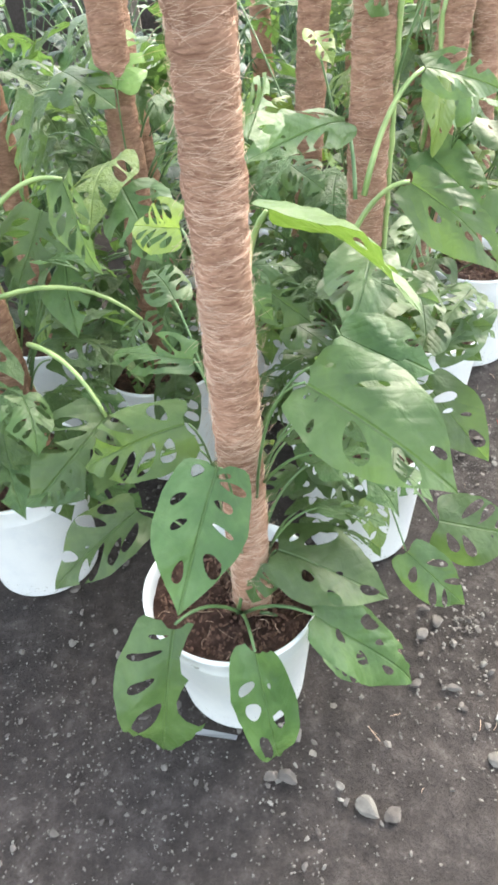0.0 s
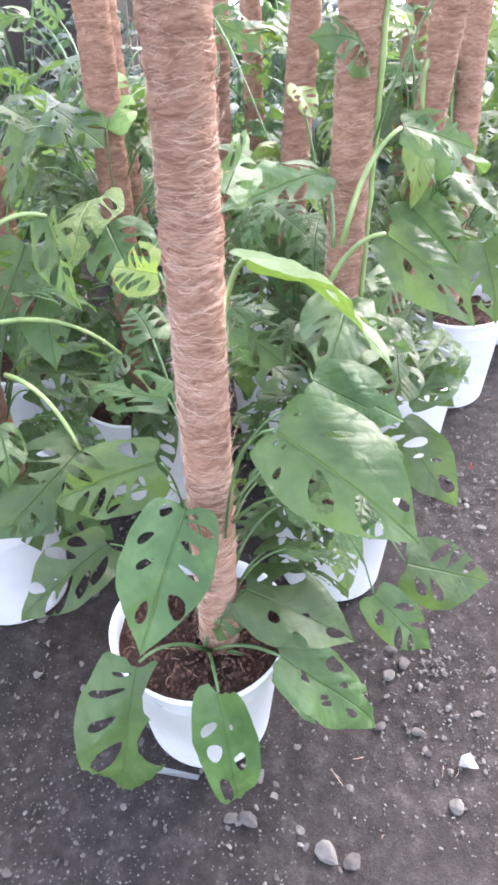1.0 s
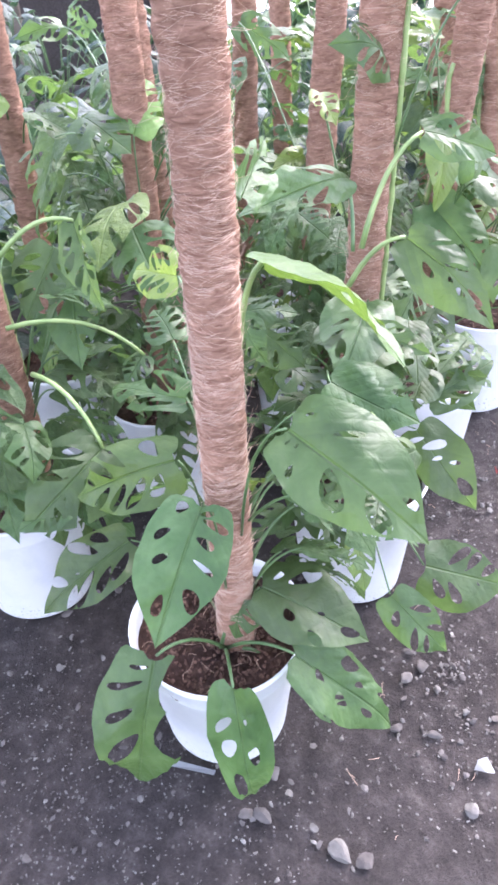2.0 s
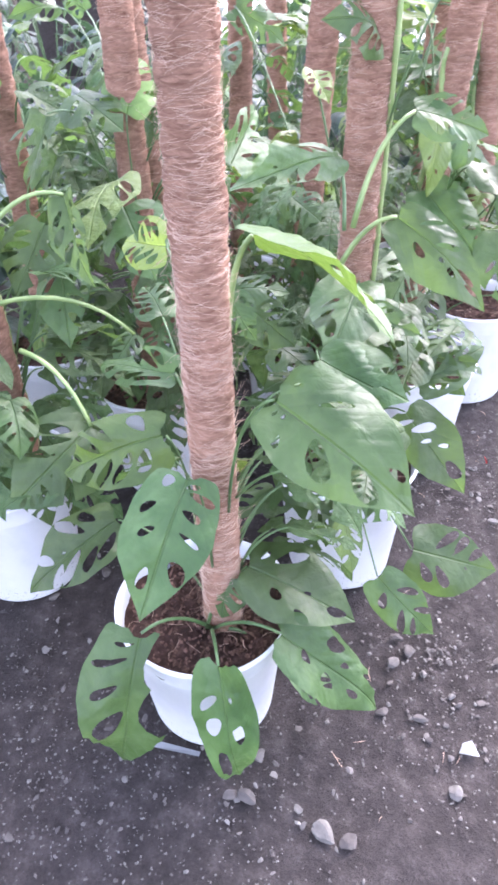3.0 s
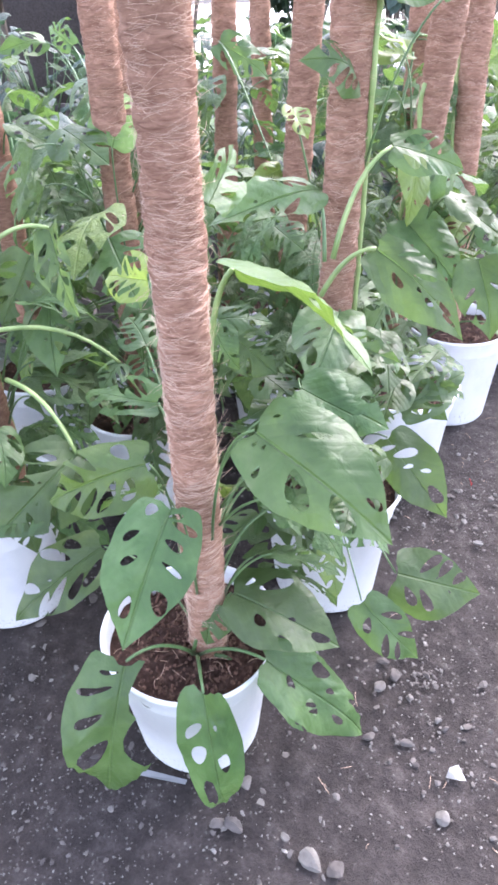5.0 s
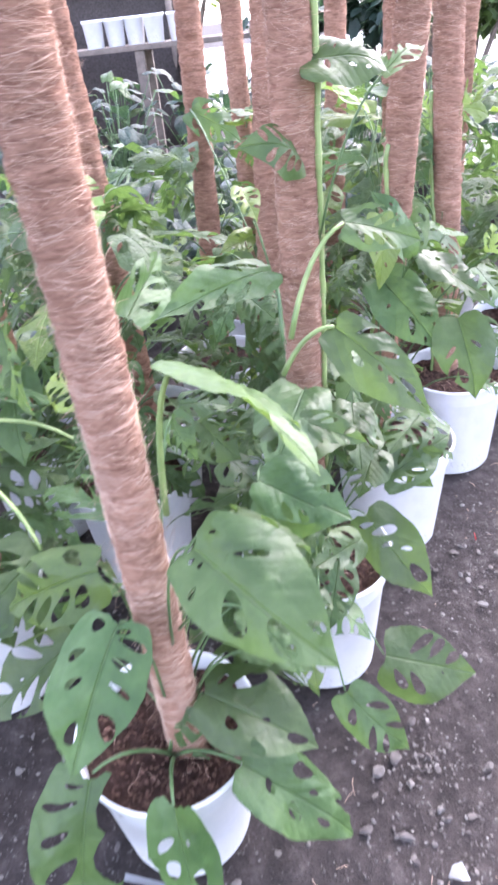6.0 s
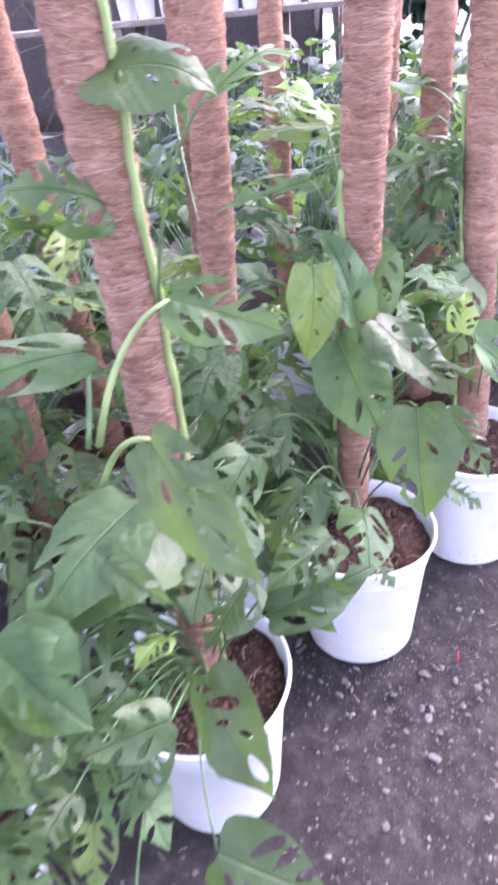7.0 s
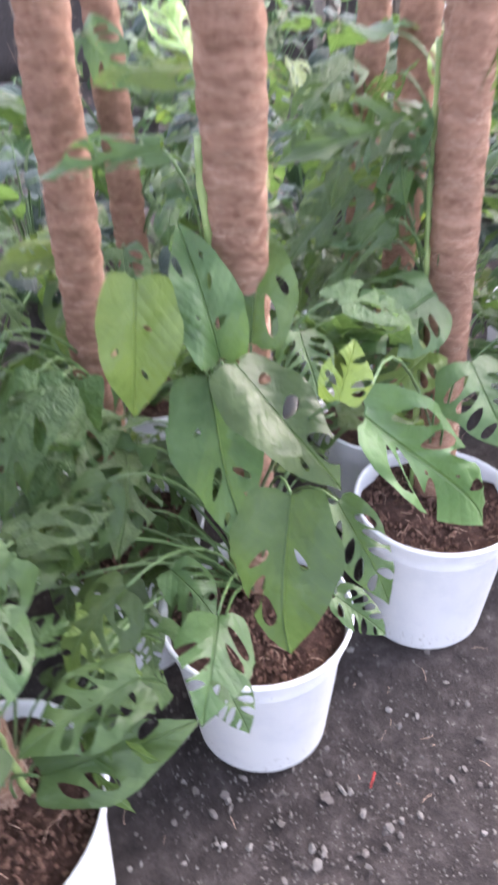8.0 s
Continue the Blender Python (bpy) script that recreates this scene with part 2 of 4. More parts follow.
def in_hole(p, hole, grow=0.0):
    cx, cy, a, b, th = hole
    dx, dy = p[0] - cx, p[1] - cy
    x, y = dx * math.cos(th) + dy * math.sin(th), -dx * math.sin(th) + dy * math.cos(th)
    c = max(-1.0, min(1.0, x / a))
    return (x / (a + grow)) ** 2 + (y / (b * (1 + 0.35 * c) + grow)) ** 2 < 1.0


def flat_leaf(seed, holes=True, net=0.085):
    """A flat leaf one long and one wide: outline, oval holes between the side veins, and a net of inner points. Returns 2D points and triangles."""
    rnd = random.Random(seed)
    pts, edges = [], []

    def ring(loop):
        s = len(pts)
        pts.extend(Vector(p) for p in loop)
        edges.extend((s + i, s + (i + 1) % len(loop)) for i in range(len(loop)))

    n = 30 if net < 0.07 else 22
    lean = rnd.uniform(-0.10, 0.10)
    ripple = rnd.uniform(0, 6)
    skew = rnd.uniform(-0.05, 0.05)

    def axis(k):
        return skew * math.sin(math.pi * k) * 0.8

    def rim(k, s):
        u = k - 0.10 * math.exp(-((k - 0.09) / 0.08) ** 2) * (1 if k > 0.01 else 0)
        v = s * 0.5 * half_width(k) * (1 + s * lean + 0.022 * math.sin(15 * k + ripple * s) + 0.012 * math.sin(34 * k + 2 * ripple * s)) + axis(k)
        return u, v
    ks = [0.5 - 0.5 * math.cos(math.pi * i / n) for i in range(n + 1)]
    ring([(0.015, 0.0)] + [rim(k, 1) for k in ks[1:]] + [rim(k, -1) for k in ks[-2:0:-1]])
    ovals = []
    style = seed % 4                    # one in four has few holes, two have a torn margin
    if isinstance(holes, list):
        ovals = list(holes)
    elif holes:
        for s in (1, -1):
            k = 0.10 + rnd.uniform(0, 0.08)
            while k < 0.72:
                cx = k + 0.07
                hw = 0.5 * half_width(cx + 0.03)
                slope = math.atan2(s * 1.0, rnd.uniform(0.35, 0.85))
                grown = min(1.0, (0.35 + 1.25 * k) * rnd.uniform(0.5, 1.2))
                if hw > 0.10 and rnd.random() < (0.7 if style == 0 else 0.9):
                    length = hw * (0.16 + 0.26 * grown) / abs(math.sin(slope))
                    thick = min(length * rnd.uniform(0.30, 0.52), 0.055)
                    if style in (1, 3) and 0.30 < k < 0.62 and rnd.random() < 0.22:
                        ovals.append((cx + 0.07, s * hw * 0.95, length * 1.3, thick, slope))
                    else:
                        ovals.append((cx, s * hw * rnd.uniform(0.46, 0.60), length, thick, slope))
                k += rnd.uniform(0.125, 0.18)
        for _ in range(rnd.choice((0, 1, 2))):
            side = rnd.choice((1, -1))
            ovals.append((rnd.uniform(0.25, 0.65), side * 0.07, rnd.uniform(0.014, 0.028), 0.010, side * 0.9))
    kept = []
    for o in ovals:
        if isinstance(holes, list) or all(math.hypot(o[0] - q[0], o[1] - q[1]) > (o[3] + q[3]) * 1.05 + 0.012 for q in kept):
            kept.append(o)
    for cx, cy, a, b, th in kept:
        ring([(cx + a * math.cos(t) * math.cos(th) - b * math.sin(t) * math.sin(th) * (1 + 0.35 * math.cos(t)), cy + a * math.cos(t) * math.sin(th) + b * math.sin(t) * math.cos(th) * (1 + 0.35 * math.cos(t)))
              for t in (2 * math.pi * i / 14 for i in range(14))])
    pts.extend(Vector((u / 14, 0.0)) for u in range(1, 14) if not any(in_hole((u / 14, 0.0), o, 0.02) for o in kept))
    rows = int(1 / net)
    for i in range(1, rows + 1):
        for j in range(-rows, rows + 1):
            p = (i / (rows + 1), (j + 0.5 * (i % 2)) * net)
            if abs(p[1]) > 0.02 and abs(p[1]) < 0.5 * half_width(p[0]) * 0.88 - 0.02 and not any(in_hole(p, o, 0.022) for o in kept):
                pts.append(Vector(p))
    out, _, faces, *_ = delaunay_2d_cdt(pts, edges, [], 1, 1e-5)
    tris = []
    for f in faces:
        c = sum((out[i] for i in f), Vector((0, 0))) / len(f)
        if not any(in_hole(c, o) for o in kept):
            tris.append(tuple(f))
    return [(p[0], p[1]) for p in out], tris


# holes of the leaves seen best: middle along and across, half length, half width, turn
HOLES = {}
HOLES["big_oval"] = [(0.266, -0.301, 0.086, 0.036, -1.08), (0.43, -0.213, 0.083, 0.031, -1.1), (0.726, -0.101, 0.077, 0.052, -0.14), (0.631, 0.205, 0.114, 0.066, 1.12), (0.055, 0.084, 0.077, 0.02, 1.74), (0.115, 0.212, 0.151, 0.03, 1.46), (0.246, 0.168, 0.106, 0.031, 1.4), (0.404, 0.229, 0.127, 0.018, 1.32), (0.055, -0.194, 0.068, 0.044, -1.4)]
HOLES["narrow_front"] = [(0.217, -0.241, 0.141, 0.036, -1.35), (0.373, -0.215, 0.134, 0.056, -1.24), (0.43, 0.146, 0.091, 0.069, 1.09), (0.184, 0.098, 0.025, 0.014, 1.39), (0.682, -0.135, 0.144, 0.085, 3.44)]
HOLES["torn_side"] = [(0.055, -0.134, 0.095, 0.01, -1.48), (0.168, -0.247, 0.177, 0.02, -1.31), (0.336, -0.243, 0.132, 0.035, -1.17), (0.575, -0.158, 0.16, 0.085, -0.81), (0.10, 0.40, 0.26, 0.30, 0.0), (0.42, 0.34, 0.20, 0.23, 0.0)]
HOLES["twin_lobed"] = [(0.1, 0.221, 0.083, 0.028, 1.29), (0.309, 0.329, 0.184, 0.061, 0.93), (0.295, -0.178, 0.068, 0.049, -1.02), (0.542, 0.019, 0.034, 0.021, 0.39), (0.823, -0.015, 0.091, 0.053, 3.54), (0.547, -0.294, 0.083, 0.054, -0.78)]
HOLES["broad_slots"] = [(0.236, -0.057, 0.083, 0.036, -1.21), (0.453, -0.166, 0.094, 0.053, -1.2), (0.373, 0.286, 0.105, 0.077, 1.36), (0.506, 0.131, 0.046, 0.031, 1.2), (0.783, 0.219, 0.097, 0.065, 0.17), (0.675, -0.106, 0.056, 0.045, -0.2)]
HOLES["large_heart"] = [(0.055, -0.086, 0.034, 0.011, 4.61), (0.109, -0.066, 0.031, 0.01, 4.7), (0.173, -0.277, 0.06, 0.019, -1.43), (0.418, -0.182, 0.157, 0.075, -1.01), (0.685, -0.1, 0.133, 0.073, -0.69), (0.787, 0.149, 0.054, 0.037, 0.3), (0.059, 0.21, 0.031, 0.01, 1.03), (0.305, 0.275, 0.121, 0.024, 0.91)]
HOLES["two_holed"] = [(0.26, -0.14, 0.101, 0.031, 1.82), (0.53, -0.14, 0.06, 0.025, -0.56), (0.68, 0.21, 0.08, 0.046, 0.37), (0.71, -0.14, 0.028, 0.023, 0.4), (0.32, 0.15, 0.034, 0.009, 1.33)]
HOLES["upright_pair"] = [(0.23, -0.21, 0.176, 0.071, -2.68), (0.47, -0.32, 0.109, 0.038, -2.2), (0.51, 0.15, 0.101, 0.029, -1.29), (0.75, 0.15, 0.074, 0.025, -1.27)]
HOLES["grey_long"] = [(0.63, -0.13, 0.116, 0.039, 2.25), (0.63, 0.16, 0.092, 0.021, 1.16), (0.82, -0.11, 0.05, 0.017, 2.19), (0.75, 0.17, 0.045, 0.016, 1.32), (0.32, -0.22, 0.042, 0.016, 1.71)]
HOLES["round_holed"] = [(0.18, 0.15, 0.081, 0.037, 1.63), (0.42, 0.15, 0.126, 0.046, 1.79), (0.74, -0.14, 0.05, 0.028, -0.23), (0.74, 0.14, 0.137, 0.105, 0.6)]
HOLES["lower_oval"] = [(0.37, 0.15, 0.084, 0.024, 0.87), (0.7, -0.14, 0.1, 0.065, 0.43), (0.62, -0.26, 0.151, 0.062, -0.59), (0.41, -0.25, 0.111, 0.028, 2.13)]

HOLES["pale_slots"] = [(0.092, -0.093, 0.129, 0.025, 4.53), (0.232, 0.095, 0.204, 0.047, 1.35), (0.351, 0.002, 0.086, 0.022, 1.36), (0.484, 0.201, 0.083, 0.024, 1.21), (0.74, 0.076, 0.11, 0.104, 1.96)]
HOLES["many_slits"] = [(0.229, 0.281, 0.188, 0.024, 1.21), (0.295, -0.183, 0.086, 0.048, -0.72), (0.468, -0.07, 0.033, 0.022, -0.99), (0.585, -0.095, 0.046, 0.041, -0.89), (0.698, 0.043, 0.089, 0.043, 0.12), (0.802, -0.014, 0.079, 0.034, 3.54), (0.437, 0.162, 0.143, 0.034, 1.01)]
HOLES["two_windows"] = [(0.444, -0.248, 0.141, 0.058, -0.87), (0.631, -0.191, 0.099, 0.056, -0.8), (0.771, 0.177, 0.067, 0.022, 0.59)]
HOLES["round_window"] = [(0.69, 0.077, 0.136, 0.071, 0.09), (0.746, -0.103, 0.036, 0.02, 3.3), (0.429, -0.206, 0.097, 0.037, -0.68), (0.5, -0.108, 0.034, 0.012, 3.25)]
HOLES["few_slits"] = [(0.33, 0.14, 0.055, 0.016, 1.3), (0.66, 0.12, 0.05, 0.022, 0.9), (0.50, -0.22, 0.05, 0.014, 2.1)]

FLAT = [flat_leaf(s) for s in range(1, 15)] + [flat_leaf(s, False) for s in range(31, 34)]
WHOLE = (14, 15, 16)  # leaves with no holes
leaf_count = [0]
OWN = {name: flat_leaf(90 + i, holes, 0.055) for i, (name, holes) in enumerate(HOLES.items())}


def blade_mesh(flat, length, width, sag, fold, twist, seed):
    """Bends a flat leaf: along x to its tip, z its upper face."""
    pts, tris = flat
    rnd = random.Random(seed)
    ph, amp = rnd.uniform(0, 6), rnd.uniform(0.012, 0.028)
    verts = []
    lift = 0.03 * math.sin(ph)
    for u, v in pts:
        y = v * width / length
        side = min(1.0, abs(v) * 5)
        edge = min(1.0, abs(v) / max(0.08, 0.5 * half_width(max(0.0, min(1.0, u))))) ** 2
        bow = 4.6 * sag * u * (1 - u) - 0.20 * max(0.0, u - 0.52) ** 2 + 0.02 * math.sin(3 * u + ph)
        z = bow + (fold + 0.14) * abs(y) - 1.05 * y * y
        z += 0.013 * math.cos(2 * math.pi * (7.0 * u - 5.0 * abs(v)) + ph) * side * (0.6 + 0.4 * math.sin(9 * v + 4 * u + ph))
        z += amp * edge * math.sin(11 * u + ph + (2.0 if v > 0 else 0.0))
        z += twist * y * u + 0.03 * math.sin(5 * u + 7 * v + ph)
        z -= lift * (1 - u)
        verts.append((u * length, y * length, z * length))
    me = bpy.data.meshes.new("leaf")
    me.from_pydata(verts, [], [t for t in tris])
    uv = me.uv_layers.new(name="uv")
    for lp in me.loops:
        uv.data[lp.index].uv = (pts[lp.vertex_index][0], pts[lp.vertex_index][1] + 0.5)
    me.shade_smooth()
    return me


STOCK = [[blade_mesh(FLAT[i % len(FLAT)], 1.0, 0.60 + 0.04 * (i % 3), 0.07 + 0.02 * (i % 4), 0.08 + 0.05 * (i % 3), 0.3 * (i % 3 - 1), 500 + i) for i in range(17)]
         for _ in LEAF]
for tone_meshes, mat in zip(STOCK, LEAF):
    for me in tone_meshes:
        me.materials.append(mat)


def turn_to(base, tip, face):
    x = (Vector(tip) - Vector(base)).normalized()
    z = Vector(face)
    z = (z - x * z.dot(x)).normalized()
    m = Matrix((x, z.cross(x), z)).transposed().to_4x4()
    m.translation = Vector(base)
    return m


def leaf(plant, base, tip, face, width=0.62, sag=0.06, fold=0.1, tone=0, root=None, thick=0.0019, shape=None):
    """One leaf of a plant, from the end of its stalk to its tip, with the stalk from the stem."""
    leaf_count[0] += 1
    seed = leaf_count[0]
    base, tip = Vector(base), Vector(tip)
    length = (tip - base).length
    me = blade_mesh(OWN[shape] if shape in OWN else FLAT[seed % 14 if shape is None else shape], length, width * length, sag, fold, random.Random(seed).uniform(-0.3, 0.3), seed)
    me.materials.append(LEAF[tone])
    ob = new("leaf", me)
    ob.parent = plant
    ob.matrix_basis = Matrix.Translation(-plant.location) @ turn_to(base, tip, face)
    stalk(plant, base, tip, root, thick, ob)
    return ob


def stalk(plant, base, tip, root=None, thick=0.0019, blade=None):
    o = plant.location
    x, y = plant["pole_x"], plant["pole_y"]
    lx, ly = plant["lean_x"], plant["lean_y"]
    if root is None:
        away = Vector((base.x - x, base.y - y, 0))
        zr = min(max(0.235, base.z - 0.15 - 0.35 * away.length), 1.3)
        px, py = x + lx * zr, y + ly * zr
        away = Vector((base.x - px, base.y - py, 0))
        away = away.normalized() if away.length > 0.01 else Vector((0, -1, 0))
        root = Vector((px, py, zr)) + away * (plant["pole_r"] + 0.003)
        if (base - root).length > 0.15:
            thick = min(thick, 0.0013)
    root = Vector(root)
    span = (base - root).length
    knee = root.lerp(base, 0.55) + Vector((0, 0, 0.24 * span)) - (tip - base).normalized() * 0.10 * span
    bm = bmesh.new()
    pts = [p - o for p in arc(root, knee, base, 8)]
    tube(bm, pts, [thick * (1.5 - 0.5 * i / 8) for i in range(9)], 6)
    ob = part("petiole", bm, STEM if thick > 0.0025 else STALK, blade)
    ob.matrix_parent_inverse = blade.matrix_basis.inverted()


def pot(plant, height, base_r=0.095, rim_r=0.125, crumbs=0):
    bm = bmesh.new()
    h = height
    lathe(bm, [(0.0, 0.0), (base_r * 0.9, 0.0), (base_r - 0.003, 0.002), (base_r, 0.008), (rim_r - 0.012, h - 0.050), (rim_r - 0.009, h - 0.046), (rim_r - 0.008, h - 0.040),
               (rim_r - 0.004, h - 0.012), (rim_r + 0.001, h - 0.006), (rim_r + 0.001, h - 0.002), (rim_r - 0.001, h), (rim_r - 0.004, h - 0.001),
               (rim_r - 0.006, h - 0.012), (rim_r - 0.014, h - 0.055), (rim_r - 0.017, h - 0.08)], 64, 0.0012, random.uniform(0, 6))
    part("pot", bm, WHITE, plant, "white plastic nursery pot with rolled rim")
    bm = bmesh.new()
    n, rows = 40, 14
    rs = [[bm.verts.new((r * math.cos(a), r * math.sin(a), h - 0.028 + 0.012 * noise.noise(Vector((r * math.cos(a) * 26, r * math.sin(a) * 26, h * 50 + plant.location.x * 9)))
                         + 0.010 * noise.noise(Vector((r * math.cos(a) * 80, r * math.sin(a) * 80, 3)))))
           for a in (2 * math.pi * i / n for i in range(n))] for r in ((rim_r - 0.010) * (k + 0.3) / rows for k in range(rows + 1))]
    for p, q in zip(rs, rs[1:]):
        for i in range(n):
            bm.faces.new((p[i], p[(i + 1) % n], q[(i + 1) % n], q[i]))
    bm.faces.new(rs[0])
    soil = part("soil", bm, POTTING, plant, "dark potting soil")
    if not crumbs:
        return
    rnd = random.Random(crumbs)
    verts, faces = [], []
    for k in range(crumbs):
        a, r = rnd.uniform(0, 6.283), (rim_r - 0.014) * math.sqrt(rnd.random())
        size = rnd.uniform(0.0012, 0.0042)
        stick = Vector((rnd.uniform(0.3, 3.0), 0.5, 0.5)) if rnd.random() < 0.5 else Vector((1, 1, 1))
        q = Euler((rnd.uniform(0, 6), rnd.uniform(0, 6), rnd.uniform(0, 6))).to_matrix()
        s = len(verts)
        verts += [tuple(q @ Vector((d.x * stick.x, d.y * stick.y, d.z * stick.z)) * size * rnd.uniform(0.7, 1.1) + Vector((r * math.cos(a), r * math.sin(a), h - 0.026))) for d in STONE_DIRS]
        faces += [tuple(i + s for i in f) for f in STONE_FACES]
    bm = bmesh.new()
    for k in range(crumbs // 34):
        a, r = rnd.uniform(0, 6.283), (rim_r - 0.022) * math.sqrt(rnd.random())
        turn, long = rnd.uniform(0, 6.283), rnd.uniform(0.008, 0.028)
        run = Vector((math.cos(turn), math.sin(turn), 0)) * long
        p = Vector((r * math.cos(a), r * math.sin(a), h - 0.024))
        bow = Vector((-run.y, run.x, 0)) * rnd.uniform(-0.5, 0.5) + Vector((0, 0, rnd.uniform(0.003, 0.009)))
        tube(bm, arc(p - run / 2, p + bow, p + run / 2, 5), [0.00032] * 6, 4)
    tagged(part("root_fibre", bm, FIBRE, soil), "pale root fibres on the soil", kind="stuff")
    me = bpy.data.meshes.new("soil_crumb")
    me.from_pydata(verts, [], faces)
    me.materials.append(BARK)
    ob = new("soil_crumb", me)
    ob.parent = soil
    tagged(ob, "crumbs of bark and fibre on the soil", kind="stuff")


def coir_pole(plant, low, high, r, fibres, seed):
    """A pole wrapped in turns of coir, thicker and thinner from turn to turn, with loose fibres."""
    o = plant.location
    x, y, lx, ly = plant["pole_x"], plant["pole_y"], plant["lean_x"], plant["lean_y"]
    rnd = random.Random(seed)
    bm = bmesh.new()
    sides, step = 28, 0.006
    rows = int((high - low) / step)
    rings = []
    bend = rnd.uniform(0, 6)
    for k in range(rows + 1):
        z = low + k * step
        cx, cy = x + lx * z - o.x + 0.0018 * math.sin(3.5 * z + bend), y + ly * z - o.y + 0.0018 * math.cos(3 * z + bend)
        ring = []
        for i in range(sides):
            a = 2 * math.pi * i / sides
            turn = (z / 0.026 + 0.35 * a / (2 * math.pi) + 0.6 * noise.noise(Vector((math.cos(a), math.sin(a), z * 9 + seed)))) % 1.0
            ridge = 0.0031 * math.sin(math.pi * turn) ** 0.6
            rough = 0.0018 * noise.noise(Vector((math.cos(a) * 2.5, math.sin(a) * 2.5, z * 60 + seed))) + 0.003 * noise.noise(Vector((math.cos(a), math.sin(a), z * 12 + seed * 3)))
            q = r + ridge + rough
            ring.append(bm.verts.new((cx + q * math.cos(a), cy + q * math.sin(a), z - o.z)))
        rings.append(ring)
    for p, q in zip(rings, rings[1:]):
        for i in range(sides):
            bm.faces.new((p[i], p[(i + 1) % sides], q[(i + 1) % sides], q[i]))
    bm.faces.new(rings[-1])
    part("moss_pole", bm, COIR, plant, "reddish-brown coir-wrapped support pole")
    if not fibres:
        return
    verts, faces = [], []
    for f in range(fibres):
        z, a, long = rnd.uniform(low + 0.02, high), rnd.uniform(0, 2 * math.pi), rnd.uniform(0.5, 2.4)
        rise, lift, loose = rnd.gauss(0, 0.011), rnd.choice((0.0, 0.0, 0.0005, 0.001, 0.0015, 0.003)), False
        if f % 9 == 0:
            rise, lift, loose, long = rnd.gauss(0, 0.014), rnd.uniform(0.004, 0.014), True, long * 0.6
        s = len(verts)
        for k in range(6):
            t = k / 5
            q = r + 0.0020 + lift * (t * t * 1.6 if loose else math.sin(math.pi * t))
            aa, zz = a + long * t, z + rise * t + 0.0022 * math.sin(3 * t + f)
            cx, cy = x + lx * zz - o.x + 0.0018 * math.sin(3.5 * zz + bend), y + ly * zz - o.y + 0.0018 * math.cos(3 * zz + bend)
            w = 0.00012
            d = Vector((math.cos(aa), math.sin(aa), 0))
            c = Vector((cx, cy, zz - o.z)) + d * q
            verts += [c + Vector((0, 0, w)), c - Vector((0, 0, w)), c + d * w * 1.6]
        for k in range(5):
            b = s + 3 * k
            for e in range(3):
                faces.append((b + e, b + (e + 1) % 3, b + 3 + (e + 1) % 3, b + 3 + e))
    me = bpy.data.meshes.new("coir_fibre")
    me.from_pydata([tuple(v) for v in verts], [], faces)
    me.materials.append(FIBRE)
    ob = new("coir_fibre", me)
    ob.parent = plant
    tagged(ob, "loose pale coir fibres", kind="stuff")


def vine(plant, low, high, seed, r=0.0038):
    """The stem that climbs the pole, knotted where stalks leave it."""
    rnd = random.Random(seed)
    o = plant.location
    x, y, lx, ly = plant["pole_x"], plant["pole_y"], plant["lean_x"], plant["lean_y"]
    a, pts, rad = plant["stem_at"], [], []
    n = int((high - low) / 0.02)
    for k in range(n + 1):
        z = low + (high - low) * k / n
        a += rnd.uniform(-0.12, 0.12)
        pts.append((x + lx * z - o.x + (plant["pole_r"] + 0.0065) * math.cos(a), y + ly * z - o.y + (plant["pole_r"] + 0.0065) * math.sin(a), z - o.z))
        rad.append(r * (1.35 if k % 4 == 0 else 1.0))
    bm = bmesh.new()
    tube(bm, pts, rad, 8)
    part("stem", bm, STEM, plant)


def dress(plant, seed, count, low, high, size=0.16, toward=None, spread=math.pi):
    """Leaves set all about the pole, each on its stalk; toward: the middle direction in degrees from +x."""
    rnd = random.Random(seed)
    x, y, lx, ly = plant["pole_x"], plant["pole_y"], plant["lean_x"], plant["lean_y"]
    for k in range(count):
        z = low + (high - low) * (k + rnd.uniform(0.1, 0.9)) / count
        a = (radians(toward) if toward is not None else 0) + rnd.uniform(-spread, spread)
        out = Vector((math.cos(a), math.sin(a), 0))
        reach = rnd.uniform(0.035, 0.105)
        root = Vector((x + lx * z, y + ly * z, max(z - 0.06, 0.23))) + out * (plant["pole_r"] + 0.004)
        base = Vector((x + lx * z, y + ly * z, z)) + out * (0.033 + reach)
        long = size * rnd.uniform(0.75, 1.2)
        aim = (out * rnd.uniform(0.35, 1.0) + Vector((rnd.uniform(-0.4, 0.4), rnd.uniform(-0.4, 0.4), rnd.uniform(-1.0, -0.05)))).normalized()
        tip = base + aim * long
        face = out * rnd.uniform(0.3, 0.9) + Vector((rnd.uniform(-0.3, 0.3), rnd.uniform(-0.3, 0.3), rnd.uniform(0.4, 1.0)))
        tone = rnd.choice((0, 0, 0, 0, 0, 0, 0, 0, 0, 0, 0, 0, 1))
        ob = new("leaf", STOCK[tone][rnd.randrange(14)])
        ob.parent = plant
        ob.matrix_basis = Matrix.Translation(-plant.location) @ turn_to(base, tip, face) @ Matrix.Diagonal((long, long * rnd.uniform(0.85, 1.15), long, 1))
        stalk(plant, base, tip, root, 0.0013, ob)


PLANT_GROUP = "potted climbing plants in rows"


